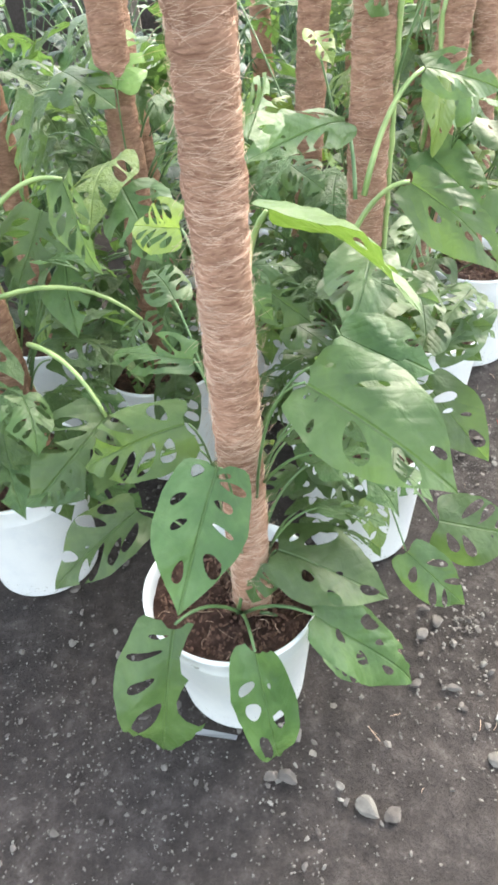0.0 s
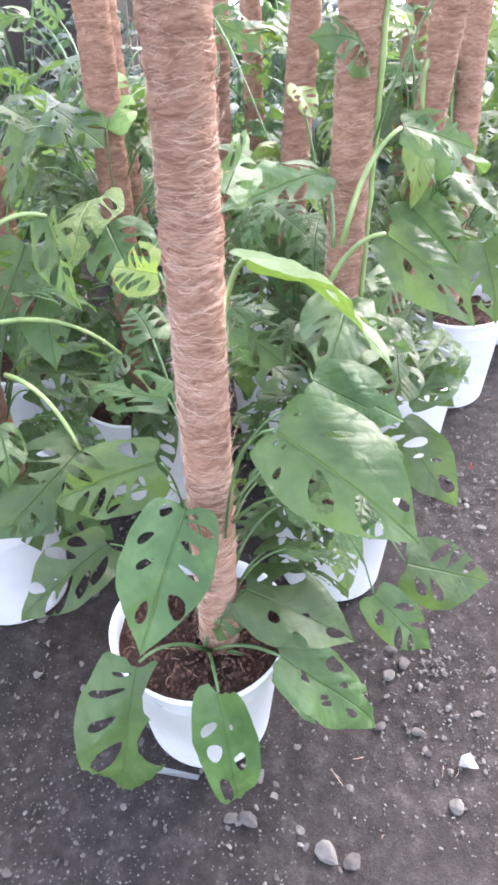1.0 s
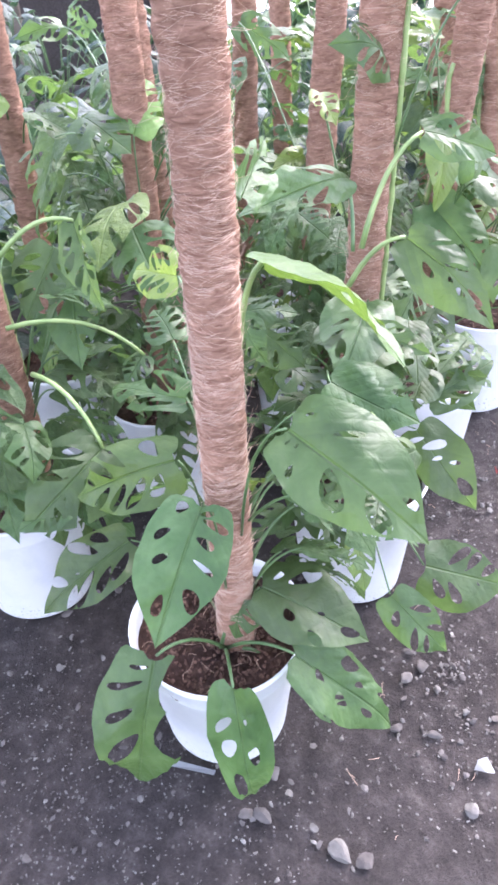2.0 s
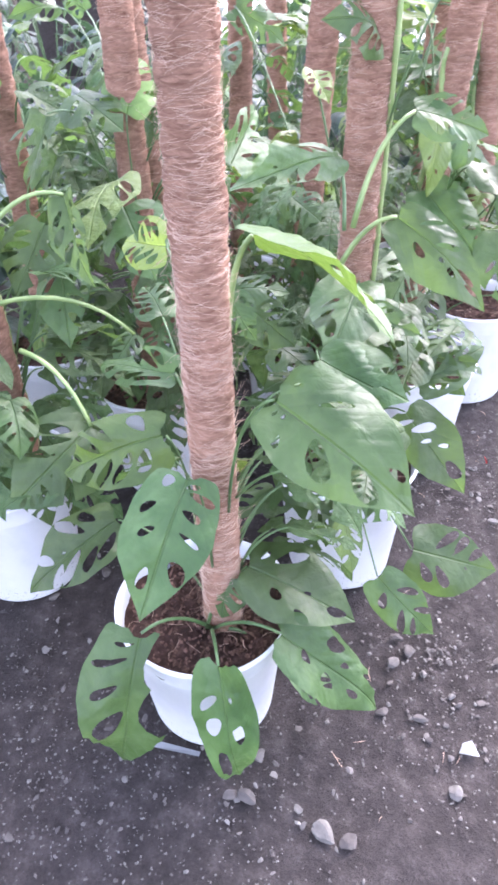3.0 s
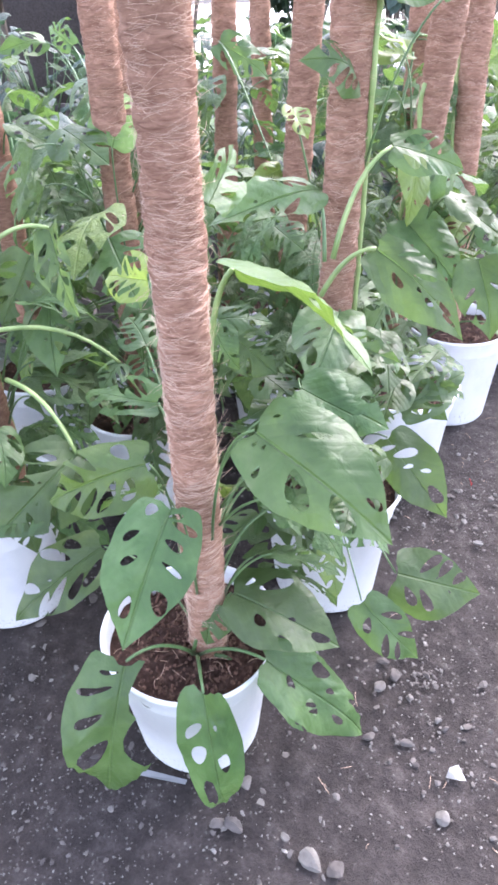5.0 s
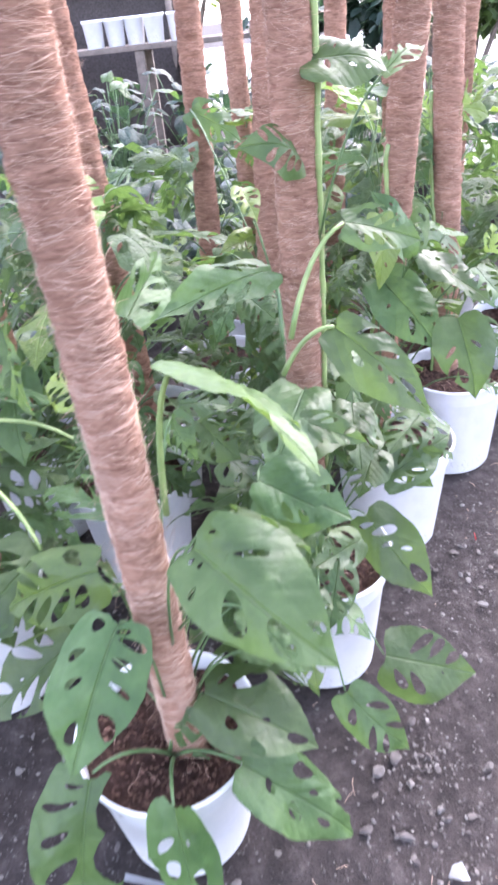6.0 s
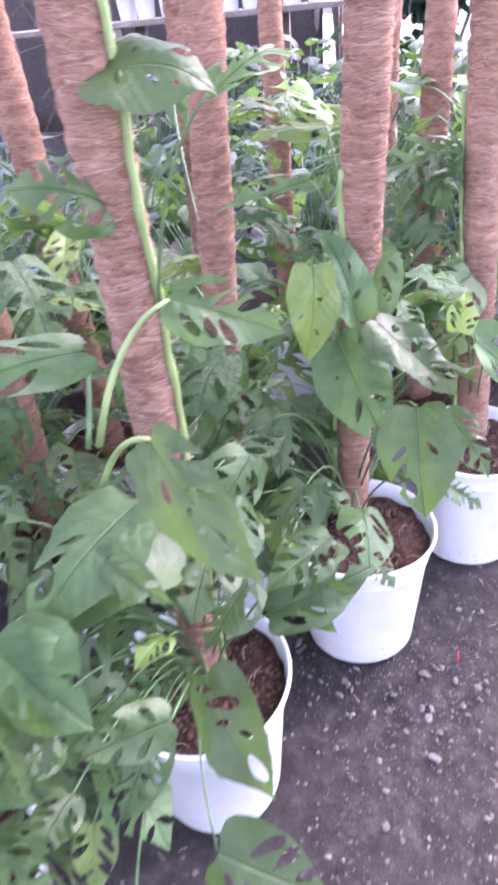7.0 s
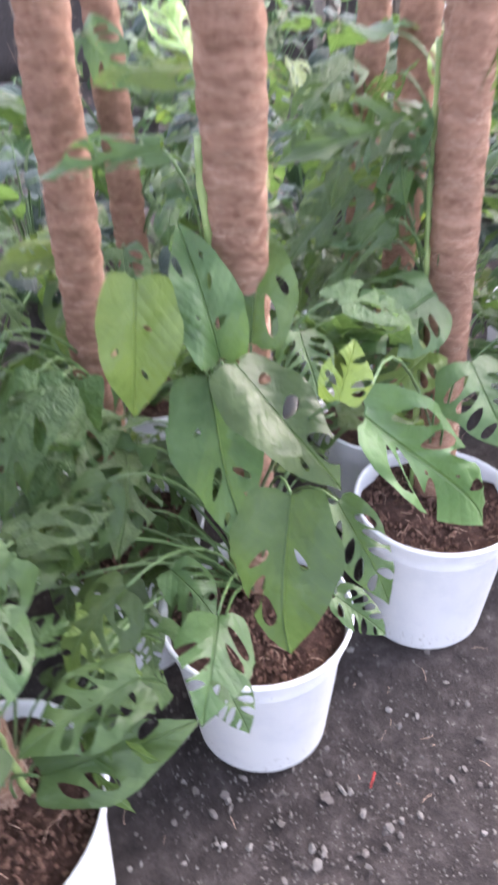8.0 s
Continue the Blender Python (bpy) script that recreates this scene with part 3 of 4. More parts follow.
def potted_plant(x, y, label, height=0.25, pole=(0.0, 0.0), lean=(0.0, 0.0), top=1.35, r=0.030, fibres=0, seed=0, stem_at=0.4, base_r=0.095, stem_top=0.72):
    p = thing("potted_plant", (x, y, 0), label, "potted plant", PLANT_GROUP)
    zb = height
    p["pole_x"], p["pole_y"] = x + pole[0] - lean[0] * zb, y + pole[1] - lean[1] * zb
    p["lean_x"], p["lean_y"] = lean
    p["stem_at"], p["pole_r"] = stem_at, r
    pot(p, height, base_r, crumbs=min(fibres, 900))
    coir_pole(p, height - 0.06, top, r, fibres, seed)
    vine(p, height - 0.04, stem_top, seed + 7)
    return p



# ---- ground ----
def ground():
    me_pts, faces = [], []
    xs = [-60, -20, -6, -2.5] + [-1.0 + 0.0125 * i for i in range(177)] + [2.5, 6, 20, 60]
    ys = [-30, -8, -2, -0.5] + [0.15 + 0.0125 * i for i in range(169)] + [3.2, 5, 9, 20, 80]
    for y in ys:
        for x in xs:
            near = 1.0 if -1.01 <= x <= 1.21 and 0.14 <= y <= 2.26 else 0.0
            z = near * (0.006 * noise.noise(Vector((x * 3, y * 3, 1))) + 0.004 * noise.noise(Vector((x * 14, y * 14, 2))) + 0.0035 * noise.noise(Vector((x * 38, y * 38, 5))) + 0.002 * noise.noise(Vector((x * 80, y * 80, 9)))) - 0.006
            me_pts.append((x, y, z))
    w = len(xs)
    for j in range(len(ys) - 1):
        for i in range(w - 1):
            faces.append((j * w + i, j * w + i + 1, j * w + w + i + 1, j * w + w + i))
    me = bpy.data.meshes.new("ground")
    me.from_pydata(me_pts, [], faces)
    me.materials.append(EARTH)
    me.shade_smooth()
    tagged(new("ground", me), "bare dark brown earth with scattered gravel", "ground", kind="structure")


ground()


def stone_verts(rnd, size):
    """A lumpy stone: a cube's corners and faces pushed about, 26 points."""
    q = Euler((rnd.uniform(-0.5, 0.5), rnd.uniform(-0.5, 0.5), rnd.uniform(0, 6))).to_matrix()
    flat = Vector((1, rnd.uniform(0.5, 1), rnd.uniform(0.22, 0.5)))
    vs = []
    for d in STONE_DIRS:
        v = d * (size * rnd.uniform(0.5, 1.3))
        vs.append(q @ Vector((v.x * flat.x, v.y * flat.y, v.z * flat.z)))
    return vs




def gravel():
    rnd = random.Random(5)
    verts, faces = [], []
    for k in range(34000):
        x, y = rnd.uniform(-0.55, 1.0), rnd.uniform(0.25, 1.9)
        patch = noise.noise(Vector((x * 3.0, y * 3.0, 8)))
        if rnd.random() > 0.5 + 1.0 * patch:
            continue
        size = 0.0009 + 0.0016 * rnd.random() + (0.006 * rnd.random() ** 1.5 if rnd.random() < 0.11 else 0.0)
        s = len(verts)
        verts += [tuple(v + Vector((x, y, -0.002 + 0.3 * size))) for v in stone_verts(rnd, size)]
        faces += [tuple(i + s for i in f) for f in STONE_FACES]
    for k in range(430):
        a, far = rnd.uniform(0, 6.283), abs(rnd.gauss(0, 1))
        x, y = (0.29 + 0.13 * far * math.cos(a), 0.70 + 0.16 * far * math.sin(a)) if k % 3 else (rnd.uniform(-0.4, 0.6), rnd.uniform(0.33, 1.3))
        size = rnd.uniform(0.0018, 0.0048)
        s = len(verts)
        verts += [tuple(v + Vector((x, y, -0.002 + 0.3 * size))) for v in stone_verts(rnd, size)]
        faces += [tuple(i + s for i in f) for f in STONE_FACES]
    me = bpy.data.meshes.new("gravel")
    me.from_pydata(verts, [], faces)
    me.materials.append(STONE)
    tagged(new("gravel", me), "small grey gravel and crumbs of earth strewn on the ground", "gravel", kind="stuff")


gravel()


def stone(x, y, size, seed):
    """A broken stone with flat faces and slightly rounded edges."""
    rnd = random.Random(seed)
    bm = bmesh.new()
    bmesh.ops.create_icosphere(bm, subdivisions=3, radius=1.0)
    cuts = [(Vector((rnd.gauss(0, 1), rnd.gauss(0, 1), rnd.gauss(0, 1))).normalized(), rnd.uniform(0.62, 1.0)) for _ in range(11)]
    fl = Vector((1.15, rnd.uniform(0.7, 1.0), rnd.uniform(0.42, 0.62)))
    for v in bm.verts:
        d = v.co.copy()
        r = min([1.15] + [h / d.dot(c) for c, h in cuts if d.dot(c) > 0.15]) + 0.03 * noise.noise(d * 5 + Vector((seed, 0, 0)))
        v.co = Vector((d.x * r * fl.x, d.y * r * fl.y, max(d.z * r * fl.z, -0.25))) * size
    ob = part("stone", bm, STONE, smooth=False)
    ob.location = (x, y, 0.1 * size)
    ob.rotation_euler = (0, 0, rnd.uniform(0, 6))
    tagged(ob, "broken pale grey stone lying on the dark earth", "stone", "stones on the ground")


def straw():
    """Short dry strands and bits of coir lying on the earth."""
    rnd = random.Random(77)
    bm = bmesh.new()
    for k in range(110):
        x, y = rnd.uniform(0.1, 0.95), rnd.uniform(0.4, 1.7)
        a, long, bow = rnd.uniform(0, 6.28), rnd.uniform(0.006, 0.028), rnd.uniform(-0.3, 0.3)
        d = Vector((math.cos(a), math.sin(a), 0)) * long
        c = Vector((x, y, 0.001))
        side = Vector((-d.y, d.x, 0)) * bow
        tube(bm, arc(c, c + d * 0.5 + side + Vector((0, 0, 0.006)), c + d, 4), rnd.uniform(0.0002, 0.00045), 4)
    tagged(part("straw", bm, FIBRE), "short dry strands of coir strewn on the earth", "straw", kind="stuff")


straw()


# ---- the row along the path ----
A_LABEL = "perforated-leaf climber on a coir pole, big drooping leaves, white pot"
B_LABEL = "perforated-leaf climber on a leaning coir pole, leaves spilling over white pot"
R_LABEL = "perforated-leaf climber on a coir pole in a white plastic pot"
plant_a = potted_plant(-0.076, 0.624, A_LABEL, 0.225, (0.024, -0.011), (0.020, -0.059), 1.25, 0.0232, 4600, 1, 1.5)
plant_b = potted_plant(0.150, 0.925, B_LABEL, 0.25, (-0.008, 0.034), (0.011, -0.022), 1.35, 0.0240, 3600, 2, 0.15, 0.095, 1.15)
plant_c = potted_plant(0.330, 1.255, R_LABEL, 0.25, (-0.022, 0.060), (0.049, -0.110), 1.35, 0.0242, 3200, 3, 3.5, 0.095, 0.82)
plant_d = potted_plant(0.526, 1.536, R_LABEL, 0.25, (-0.011, 0.055), (-0.045, 0.0), 1.35, 0.0275, 2600, 4, 3.4, 0.098, 0.85)
plant_l = potted_plant(-0.448, 0.90, R_LABEL, 0.25, (0.05, 0.0), (0.0, 0.0), 1.35, 0.0245, 500, 5, 1.2)
plant_q = potted_plant(-0.213, 1.19, R_LABEL, 0.25, (0, 0.0), (0.012, 0.0), 1.35, 0.0245, 900, 6, 1.5)
plant_p = potted_plant(0.085, 1.344, R_LABEL, 0.25, (0, 0.0), (0.062, -0.020), 1.35, 0.0240, 1200, 7, 1.7)
leaf(plant_a, (-0.066, 0.535, 0.520), (-0.115, 0.423, 0.430), (0.01, -0.65, 0.76), 0.64, 0.05, 0.10, 0, shape='big_oval')
leaf(plant_a, (-0.048, 0.492, 0.259), (-0.029, 0.457, 0.037), (0.10, -0.98, 0.19), 0.36, 0.06, 0.05, 0, (-0.065, 0.587, 0.205), shape='narrow_front')
leaf(plant_a, (-0.143, 0.519, 0.287), (-0.185, 0.453, 0.091), (-0.02, -0.94, 0.35), 0.62, 0.12, 0.10, 0, (-0.066, 0.590, 0.205), shape='torn_side')
leaf(plant_a, (-0.013, 0.596, 0.321), (0.127, 0.549, 0.271), (0.25, -0.45, 0.86), 0.72, 0.05, 0.08, 0, shape='twin_lobed')
leaf(plant_a, (0.029, 0.547, 0.248), (0.166, 0.534, 0.095), (0.63, -0.51, 0.58), 0.46, 0.06, 0.05, 0, (-0.062, 0.590, 0.205), shape='broad_slots')
leaf(plant_a, (0.023, 0.518, 0.628), (0.145, 0.431, 0.561), (-0.05, -0.69, 0.72), 0.65, 0.08, 0.08, 0, shape='large_heart')
leaf(plant_a, (0.003, 0.689, 0.721), (0.150, 0.595, 0.646), (0.56, 0.28, 0.78), 0.66, 0.10, 0.14, 4, (-0.033, 0.684, 0.535), .003, shape='two_holed')
leaf(plant_a, (-0.099, 0.611, 0.521), (-0.242, 0.635, 0.449), (-0.42, -0.65, 0.63), 0.55, 0.08, 0.05, 4, shape=5)
leaf(plant_a, (-0.202, 0.708, 0.300), (-0.336, 0.646, 0.214), (-0.21, -0.59, 0.78), 0.58, 0.12, 0.10, 0, shape=1)
leaf(plant_a, (-0.088, 0.655, 0.577), (-0.200, 0.747, 0.534), (-0.57, -0.12, 0.82), 0.39, 0.05, 0.05, 0)
leaf(plant_a, (-0.080, 0.644, 0.728), (-0.138, 0.712, 0.709), (-0.76, -0.34, 0.55), 0.62, 0.05, 0.15, 2)
leaf(plant_a, (-0.013, 0.600, 0.814), (0.010, 0.691, 0.843), (0.84, -0.26, 0.47), 0.46, 0.06, 0.30, 0, (-0.037, 0.811, 0.710), shape=3)
leaf(plant_b, (0.231, 0.720, 0.222), (0.364, 0.705, 0.187), (0.33, -0.76, 0.55), 0.79, 0.03, 0.04, 0, shape=7)
leaf(plant_b, (0.167, 0.645, 0.246), (0.248, 0.599, 0.170), (-0.09, -0.83, 0.55), 0.59, 0.05, 0.08, 0, shape=3)
leaf(plant_b, (0.184, 0.854, 0.681), (0.297, 0.785, 0.582), (-0.00, -0.79, 0.62), 0.46, 0.06, 0.10, 0, (0.116, 0.867, 0.612), .0026, shape='many_slits')
leaf(plant_b, (0.203, 0.907, 0.793), (0.303, 0.914, 0.762), (-0.10, -0.70, 0.70), 0.60, 0.08, 0.15, 0, (0.129, 0.858, 0.667), .0026)
leaf(plant_b, (0.078, 0.695, 0.568), (0.166, 0.659, 0.530), (0.08, -0.62, 0.78), 0.70, 0.05, 0.05, 0, shape='two_windows')
leaf(plant_b, (0.216, 0.812, 0.411), (0.298, 0.732, 0.319), (-0.25, -0.78, 0.57), 0.56, 0.08, 0.10, 0, shape='pale_slots')
leaf(plant_b, (0.164, 0.926, 0.970), (0.262, 0.925, 0.948), (0.05, -0.50, 0.86), 0.78, 0.12, 0.05, 0, (0.175, 0.959, 0.907), shape='two_holed')
leaf(plant_b, (0.158, 0.929, 0.868), (0.085, 0.887, 0.895), (0.52, -0.70, 0.49), 0.80, 0.15, 0.05, 0, (0.163, 0.977, 0.828))
leaf(plant_b, (0.111, 0.904, 0.740), (-0.019, 0.762, 0.753), (0.53, -0.35, 0.77), 0.32, 0.04, 0.05, 0, (0.118, 0.856, 0.664))
leaf(plant_b, (0.143, 0.939, 0.524), (0.099, 0.723, 0.537), (0.00, -0.75, 0.66), 0.60, 0.05, 0.05, 0, shape='round_window')
leaf(plant_c, (0.334, 1.192, 0.645), (0.285, 1.233, 0.754), (0.45, -0.75, 0.50), 0.50, 0.04, 0.55, 0, shape='two_holed')
leaf(plant_c, (0.299, 1.234, 0.603), (0.387, 1.109, 0.504), (-0.22, -0.66, 0.72), 0.56, 0.05, 0.15, 0, shape='grey_long')
leaf(plant_c, (0.357, 1.166, 0.658), (0.463, 1.117, 0.588), (0.42, -0.45, 0.78), 0.56, 0.04, 0.15, 0, shape='round_holed')
leaf(plant_c, (0.414, 1.134, 0.559), (0.434, 1.059, 0.439), (-0.08, -0.85, 0.53), 0.72, 0.08, 0.15, 0, shape='lower_oval')
leaf(plant_c, (0.450, 1.157, 0.539), (0.509, 1.118, 0.464), (0.41, -0.63, 0.66), 0.50, 0.08, 0.12, 0)
leaf(plant_c, (0.285, 1.150, 0.735), (0.284, 1.114, 0.623), (0.45, -0.80, 0.40), 0.59, 0.03, 0.08, 1, shape='few_slits')
leaf(plant_c, (0.455, 1.122, 0.666), (0.460, 1.146, 0.706), (0.51, -0.75, 0.42), 0.90, 0.05, 0.40, 2)
leaf(plant_c, (0.206, 1.239, 0.496), (0.164, 1.113, 0.403), (-0.05, -0.55, 0.83), 0.49, 0.06, 0.08, 0)
leaf(plant_c, (0.204, 1.147, 0.376), (0.222, 1.053, 0.309), (-0.12, -0.60, 0.79), 0.86, 0.05, 0.08, 0)
leaf(plant_c, (0.346, 1.106, 0.407), (0.372, 1.001, 0.392), (0.27, 0.07, 0.96), 0.73, 0.05, 0.08, 0)
leaf(plant_c, (0.455, 1.142, 0.434), (0.508, 1.138, 0.398), (0.49, -0.43, 0.76), 0.63, 0.05, 0.08, 0)
leaf(plant_b, (0.327, 0.990, 0.458), (0.263, 0.902, 0.447), (0.07, -0.01, 1.00), 0.70, 0.06, 0.05, 0)
leaf(plant_b, (0.255, 0.920, 0.385), (0.377, 0.991, 0.418), (0.26, -0.64, 0.72), 0.47, 0.08, 0.05, 0)
leaf(plant_c, (0.158, 1.197, 0.510), (0.112, 1.141, 0.540), (0.81, -0.56, 0.18), 0.31, 0.05, 0.05, 0)
leaf(plant_c, (0.186, 1.103, 0.411), (0.140, 1.056, 0.450), (0.59, 0.09, 0.80), 0.36, 0.05, 0.05, 0)
leaf(plant_d, (0.475, 1.122, 0.658), (0.577, 1.181, 0.522), (0.05, -0.51, 0.86), 0.45, 0.06, 0.10, 0)
leaf(plant_d, (0.463, 1.653, 0.747), (0.299, 1.467, 0.746), (0.51, -0.47, 0.72), 0.32, 0.10, 0.05, 0)
leaf(plant_d, (0.486, 1.530, 0.580), (0.404, 1.405, 0.550), (0.32, -0.47, 0.82), 0.79, 0.05, 0.05, 0)
leaf(plant_d, (0.540, 1.488, 0.513), (0.605, 1.412, 0.441), (0.28, -0.51, 0.81), 0.91, 0.05, 0.08, 0)
leaf(plant_c, (0.310, 1.350, 0.854), (0.182, 1.299, 0.846), (0.18, -0.58, 0.79), 0.42, 0.06, 0.10, 1, (0.286, 1.310, 0.756))
leaf(plant_c, (0.281, 1.297, 0.865), (0.196, 1.385, 0.906), (0.39, -0.11, 0.92), 0.35, 0.04, 0.30, 2)
leaf(plant_c, (0.270, 1.253, 0.805), (0.155, 1.208, 0.784), (0.09, -0.63, 0.77), 0.30, 0.06, 0.05, 0)
leaf(plant_q, (-0.276, 1.155, 0.780), (-0.195, 1.091, 0.744), (0.26, -0.59, 0.77), 0.89, 0.05, 0.08, 0)
leaf(plant_q, (-0.200, 1.155, 0.752), (-0.183, 1.245, 0.822), (0.23, -0.39, 0.89), 0.76, 0.05, 0.08, 1)
leaf(plant_l, (-0.195, 1.014, 0.652), (-0.142, 0.905, 0.582), (-0.18, -0.60, 0.78), 0.80, 0.05, 0.05, 0)
leaf(plant_l, (-0.239, 0.866, 0.715), (-0.197, 0.782, 0.625), (-0.58, -0.71, 0.39), 0.50, 0.06, 0.30, 0, (-0.341, 0.854, 0.676), .0026)
leaf(plant_l, (-0.282, 0.972, 0.599), (-0.276, 0.871, 0.494), (-0.13, -0.72, 0.69), 0.59, 0.05, 0.08, 0)
leaf(plant_l, (-0.298, 0.949, 0.652), (-0.340, 0.887, 0.570), (0.08, -0.81, 0.58), 0.83, 0.05, 0.05, 0)
leaf(plant_l, (-0.183, 0.906, 0.495), (-0.209, 0.861, 0.472), (-0.04, -0.60, 0.80), 0.80, 0.05, 0.05, 0, (-0.360, 0.853, 0.573), .0026)
leaf(plant_l, (-0.224, 0.741, 0.444), (-0.319, 0.637, 0.386), (0.36, -0.66, 0.65), 0.80, 0.05, 0.05, 0, (-0.325, 0.815, 0.521), .0026)
leaf(plant_l, (-0.262, 0.679, 0.401), (-0.327, 0.638, 0.388), (0.06, -0.40, 0.92), 0.66, 0.05, 0.05, 0)
leaf(plant_l, (-0.325, 0.742, 0.489), (-0.298, 0.667, 0.447), (0.52, -0.27, 0.81), 0.73, 0.05, 0.05, 0)
leaf(plant_a, (-0.111, 0.753, 0.598), (-0.144, 0.823, 0.613), (0.02, -0.20, 0.98), 0.77, 0.05, 0.05, 0)
leaf(plant_a, (-0.027, 0.787, 0.608), (0.003, 0.741, 0.569), (-0.41, -0.73, 0.54), 0.74, 0.05, 0.05, 0)
leaf(plant_a, (-0.026, 0.847, 0.589), (0.047, 0.826, 0.596), (-0.24, -0.55, 0.80), 0.68, 0.05, 0.05, 0)
leaf(plant_b, (-0.006, 0.852, 0.561), (0.054, 0.785, 0.535), (-0.37, -0.61, 0.70), 0.72, 0.05, 0.05, 0)
leaf(plant_b, (0.031, 0.820, 0.516), (0.087, 0.747, 0.510), (-0.14, -0.19, 0.97), 0.67, 0.05, 0.05, 0)
leaf(plant_b, (0.132, 0.796, 0.582), (0.215, 0.773, 0.557), (-0.00, -0.74, 0.67), 0.46, 0.05, 0.15, 0)
leaf(plant_c, (0.255, 0.973, 0.414), (0.358, 0.950, 0.409), (-0.18, -0.91, 0.36), 0.56, 0.05, 0.05, 0)
leaf(plant_c, (0.269, 0.976, 0.417), (0.337, 0.922, 0.363), (-0.42, -0.85, 0.30), 0.62, 0.05, 0.05, 0)
leaf(plant_p, (0.078, 1.341, 0.668), (0.018, 1.289, 0.655), (0.51, -0.66, 0.55), 0.51, 0.05, 0.08, 1)
leaf(plant_b, (0.079, 0.977, 0.831), (0.098, 0.916, 0.803), (0.09, -0.39, 0.92), 0.52, 0.05, 0.20, 2)
leaf(plant_p, (0.061, 1.175, 0.611), (0.109, 1.109, 0.590), (-0.26, -0.46, 0.85), 0.85, 0.05, 0.08, 0)
leaf(plant_q, (-0.396, 1.602, 0.870), (-0.476, 1.524, 0.861), (0.53, -0.62, 0.58), 0.44, 0.05, 0.08, 0)
leaf(plant_q, (-0.324, 1.538, 0.864), (-0.385, 1.594, 0.899), (-0.42, -0.76, 0.49), 0.50, 0.05, 0.08, 0)
leaf(plant_p, (-0.042, 1.662, 0.856), (0.064, 1.618, 0.786), (-0.01, -0.85, 0.53), 0.58, 0.05, 0.08, 0)
leaf(plant_b, (0.164, 0.787, 0.358), (0.086, 0.729, 0.354), (0.18, -0.31, 0.93), 0.59, 0.05, 0.08, 0)
leaf(plant_b, (0.129, 0.734, 0.333), (0.207, 0.673, 0.314), (0.22, -0.03, 0.98), 0.72, 0.05, 0.05, 0)
leaf(plant_b, (0.120, 0.683, 0.316), (0.131, 0.636, 0.262), (0.35, -0.67, 0.65), 0.66, 0.05, 0.05, 1)
leaf(plant_b, (0.168, 0.831, 0.434), (0.153, 0.777, 0.448), (0.19, 0.20, 0.96), 0.61, 0.05, 0.15, 2)
leaf(plant_b, (0.145, 0.872, 0.518), (0.196, 0.825, 0.490), (0.04, -0.47, 0.88), 0.50, 0.05, 0.15, 0)
leaf(plant_c, (0.273, 1.152, 0.404), (0.335, 1.125, 0.375), (0.29, -0.32, 0.90), 0.77, 0.05, 0.05, 0)
leaf(plant_c, (0.359, 1.070, 0.364), (0.400, 1.038, 0.332), (0.46, -0.25, 0.85), 0.79, 0.05, 0.05, 0)
leaf(plant_p, (0.072, 1.381, 0.650), (0.037, 1.303, 0.659), (0.79, -0.29, 0.54), 0.56, 0.05, 0.08, 1)
leaf(plant_p, (0.026, 1.438, 0.607), (0.076, 1.357, 0.481), (0.03, -0.84, 0.55), 0.60, 0.05, 0.08, 0)
leaf(plant_d, (0.492, 1.512, 0.509), (0.440, 1.433, 0.460), (0.06, -0.56, 0.83), 0.72, 0.05, 0.08, 1)
leaf(plant_d, (0.459, 1.621, 0.798), (0.443, 1.663, 0.843), (0.24, -0.67, 0.71), 0.53, 0.05, 0.40, 2)
leaf(plant_d, (0.492, 1.579, 0.764), (0.530, 1.593, 0.869), (0.72, -0.67, -0.17), 0.28, 0.05, 0.30, 1)
leaf(plant_c, (0.379, 1.285, 0.634), (0.411, 1.240, 0.591), (0.39, -0.47, 0.79), 0.86, 0.05, 0.05, 0)
leaf(plant_c, (0.208, 1.201, 0.428), (0.175, 1.152, 0.383), (0.10, -0.71, 0.70), 0.62, 0.05, 0.05, 0)
leaf(plant_b, (0.197, 1.011, 0.456), (0.196, 0.975, 0.426), (0.04, -0.65, 0.76), 0.99, 0.05, 0.05, 0)
leaf(plant_d, (0.368, 1.665, 0.725), (0.261, 1.723, 0.730), (-0.42, -0.81, 0.42), 0.41, 0.05, 0.05, 0)
leaf(plant_d, (0.382, 1.696, 0.674), (0.278, 1.651, 0.660), (0.29, -0.82, 0.49), 0.61, 0.05, 0.05, 1)
leaf(plant_d, (0.428, 1.709, 0.672), (0.396, 1.633, 0.592), (0.39, -0.74, 0.55), 0.61, 0.05, 0.05, 0)
leaf(plant_b, (0.025, 0.674, 0.386), (-0.027, 0.628, 0.376), (-0.01, -0.19, 0.98), 0.66, 0.05, 0.05, 0)
leaf(plant_b, (0.058, 0.725, 0.336), (0.120, 0.684, 0.301), (0.26, -0.36, 0.89), 0.78, 0.05, 0.05, 0)
leaf(plant_b, (0.094, 0.714, 0.302), (0.074, 0.654, 0.276), (-0.42, -0.24, 0.87), 0.77, 0.05, 0.05, 0)
leaf(plant_b, (0.150, 0.738, 0.400), (0.118, 0.697, 0.343), (-0.16, -0.77, 0.62), 0.70, 0.05, 0.05, 0)
leaf(plant_b, (0.042, 0.734, 0.382), (0.088, 0.698, 0.318), (0.53, -0.52, 0.67), 0.81, 0.05, 0.05, 0)
leaf(plant_a, (-0.037, 0.591, 0.307), (-0.049, 0.568, 0.252), (-0.56, -0.72, 0.41), 1.09, 0.05, 0.05, 0, (-0.072, 0.590, 0.205))
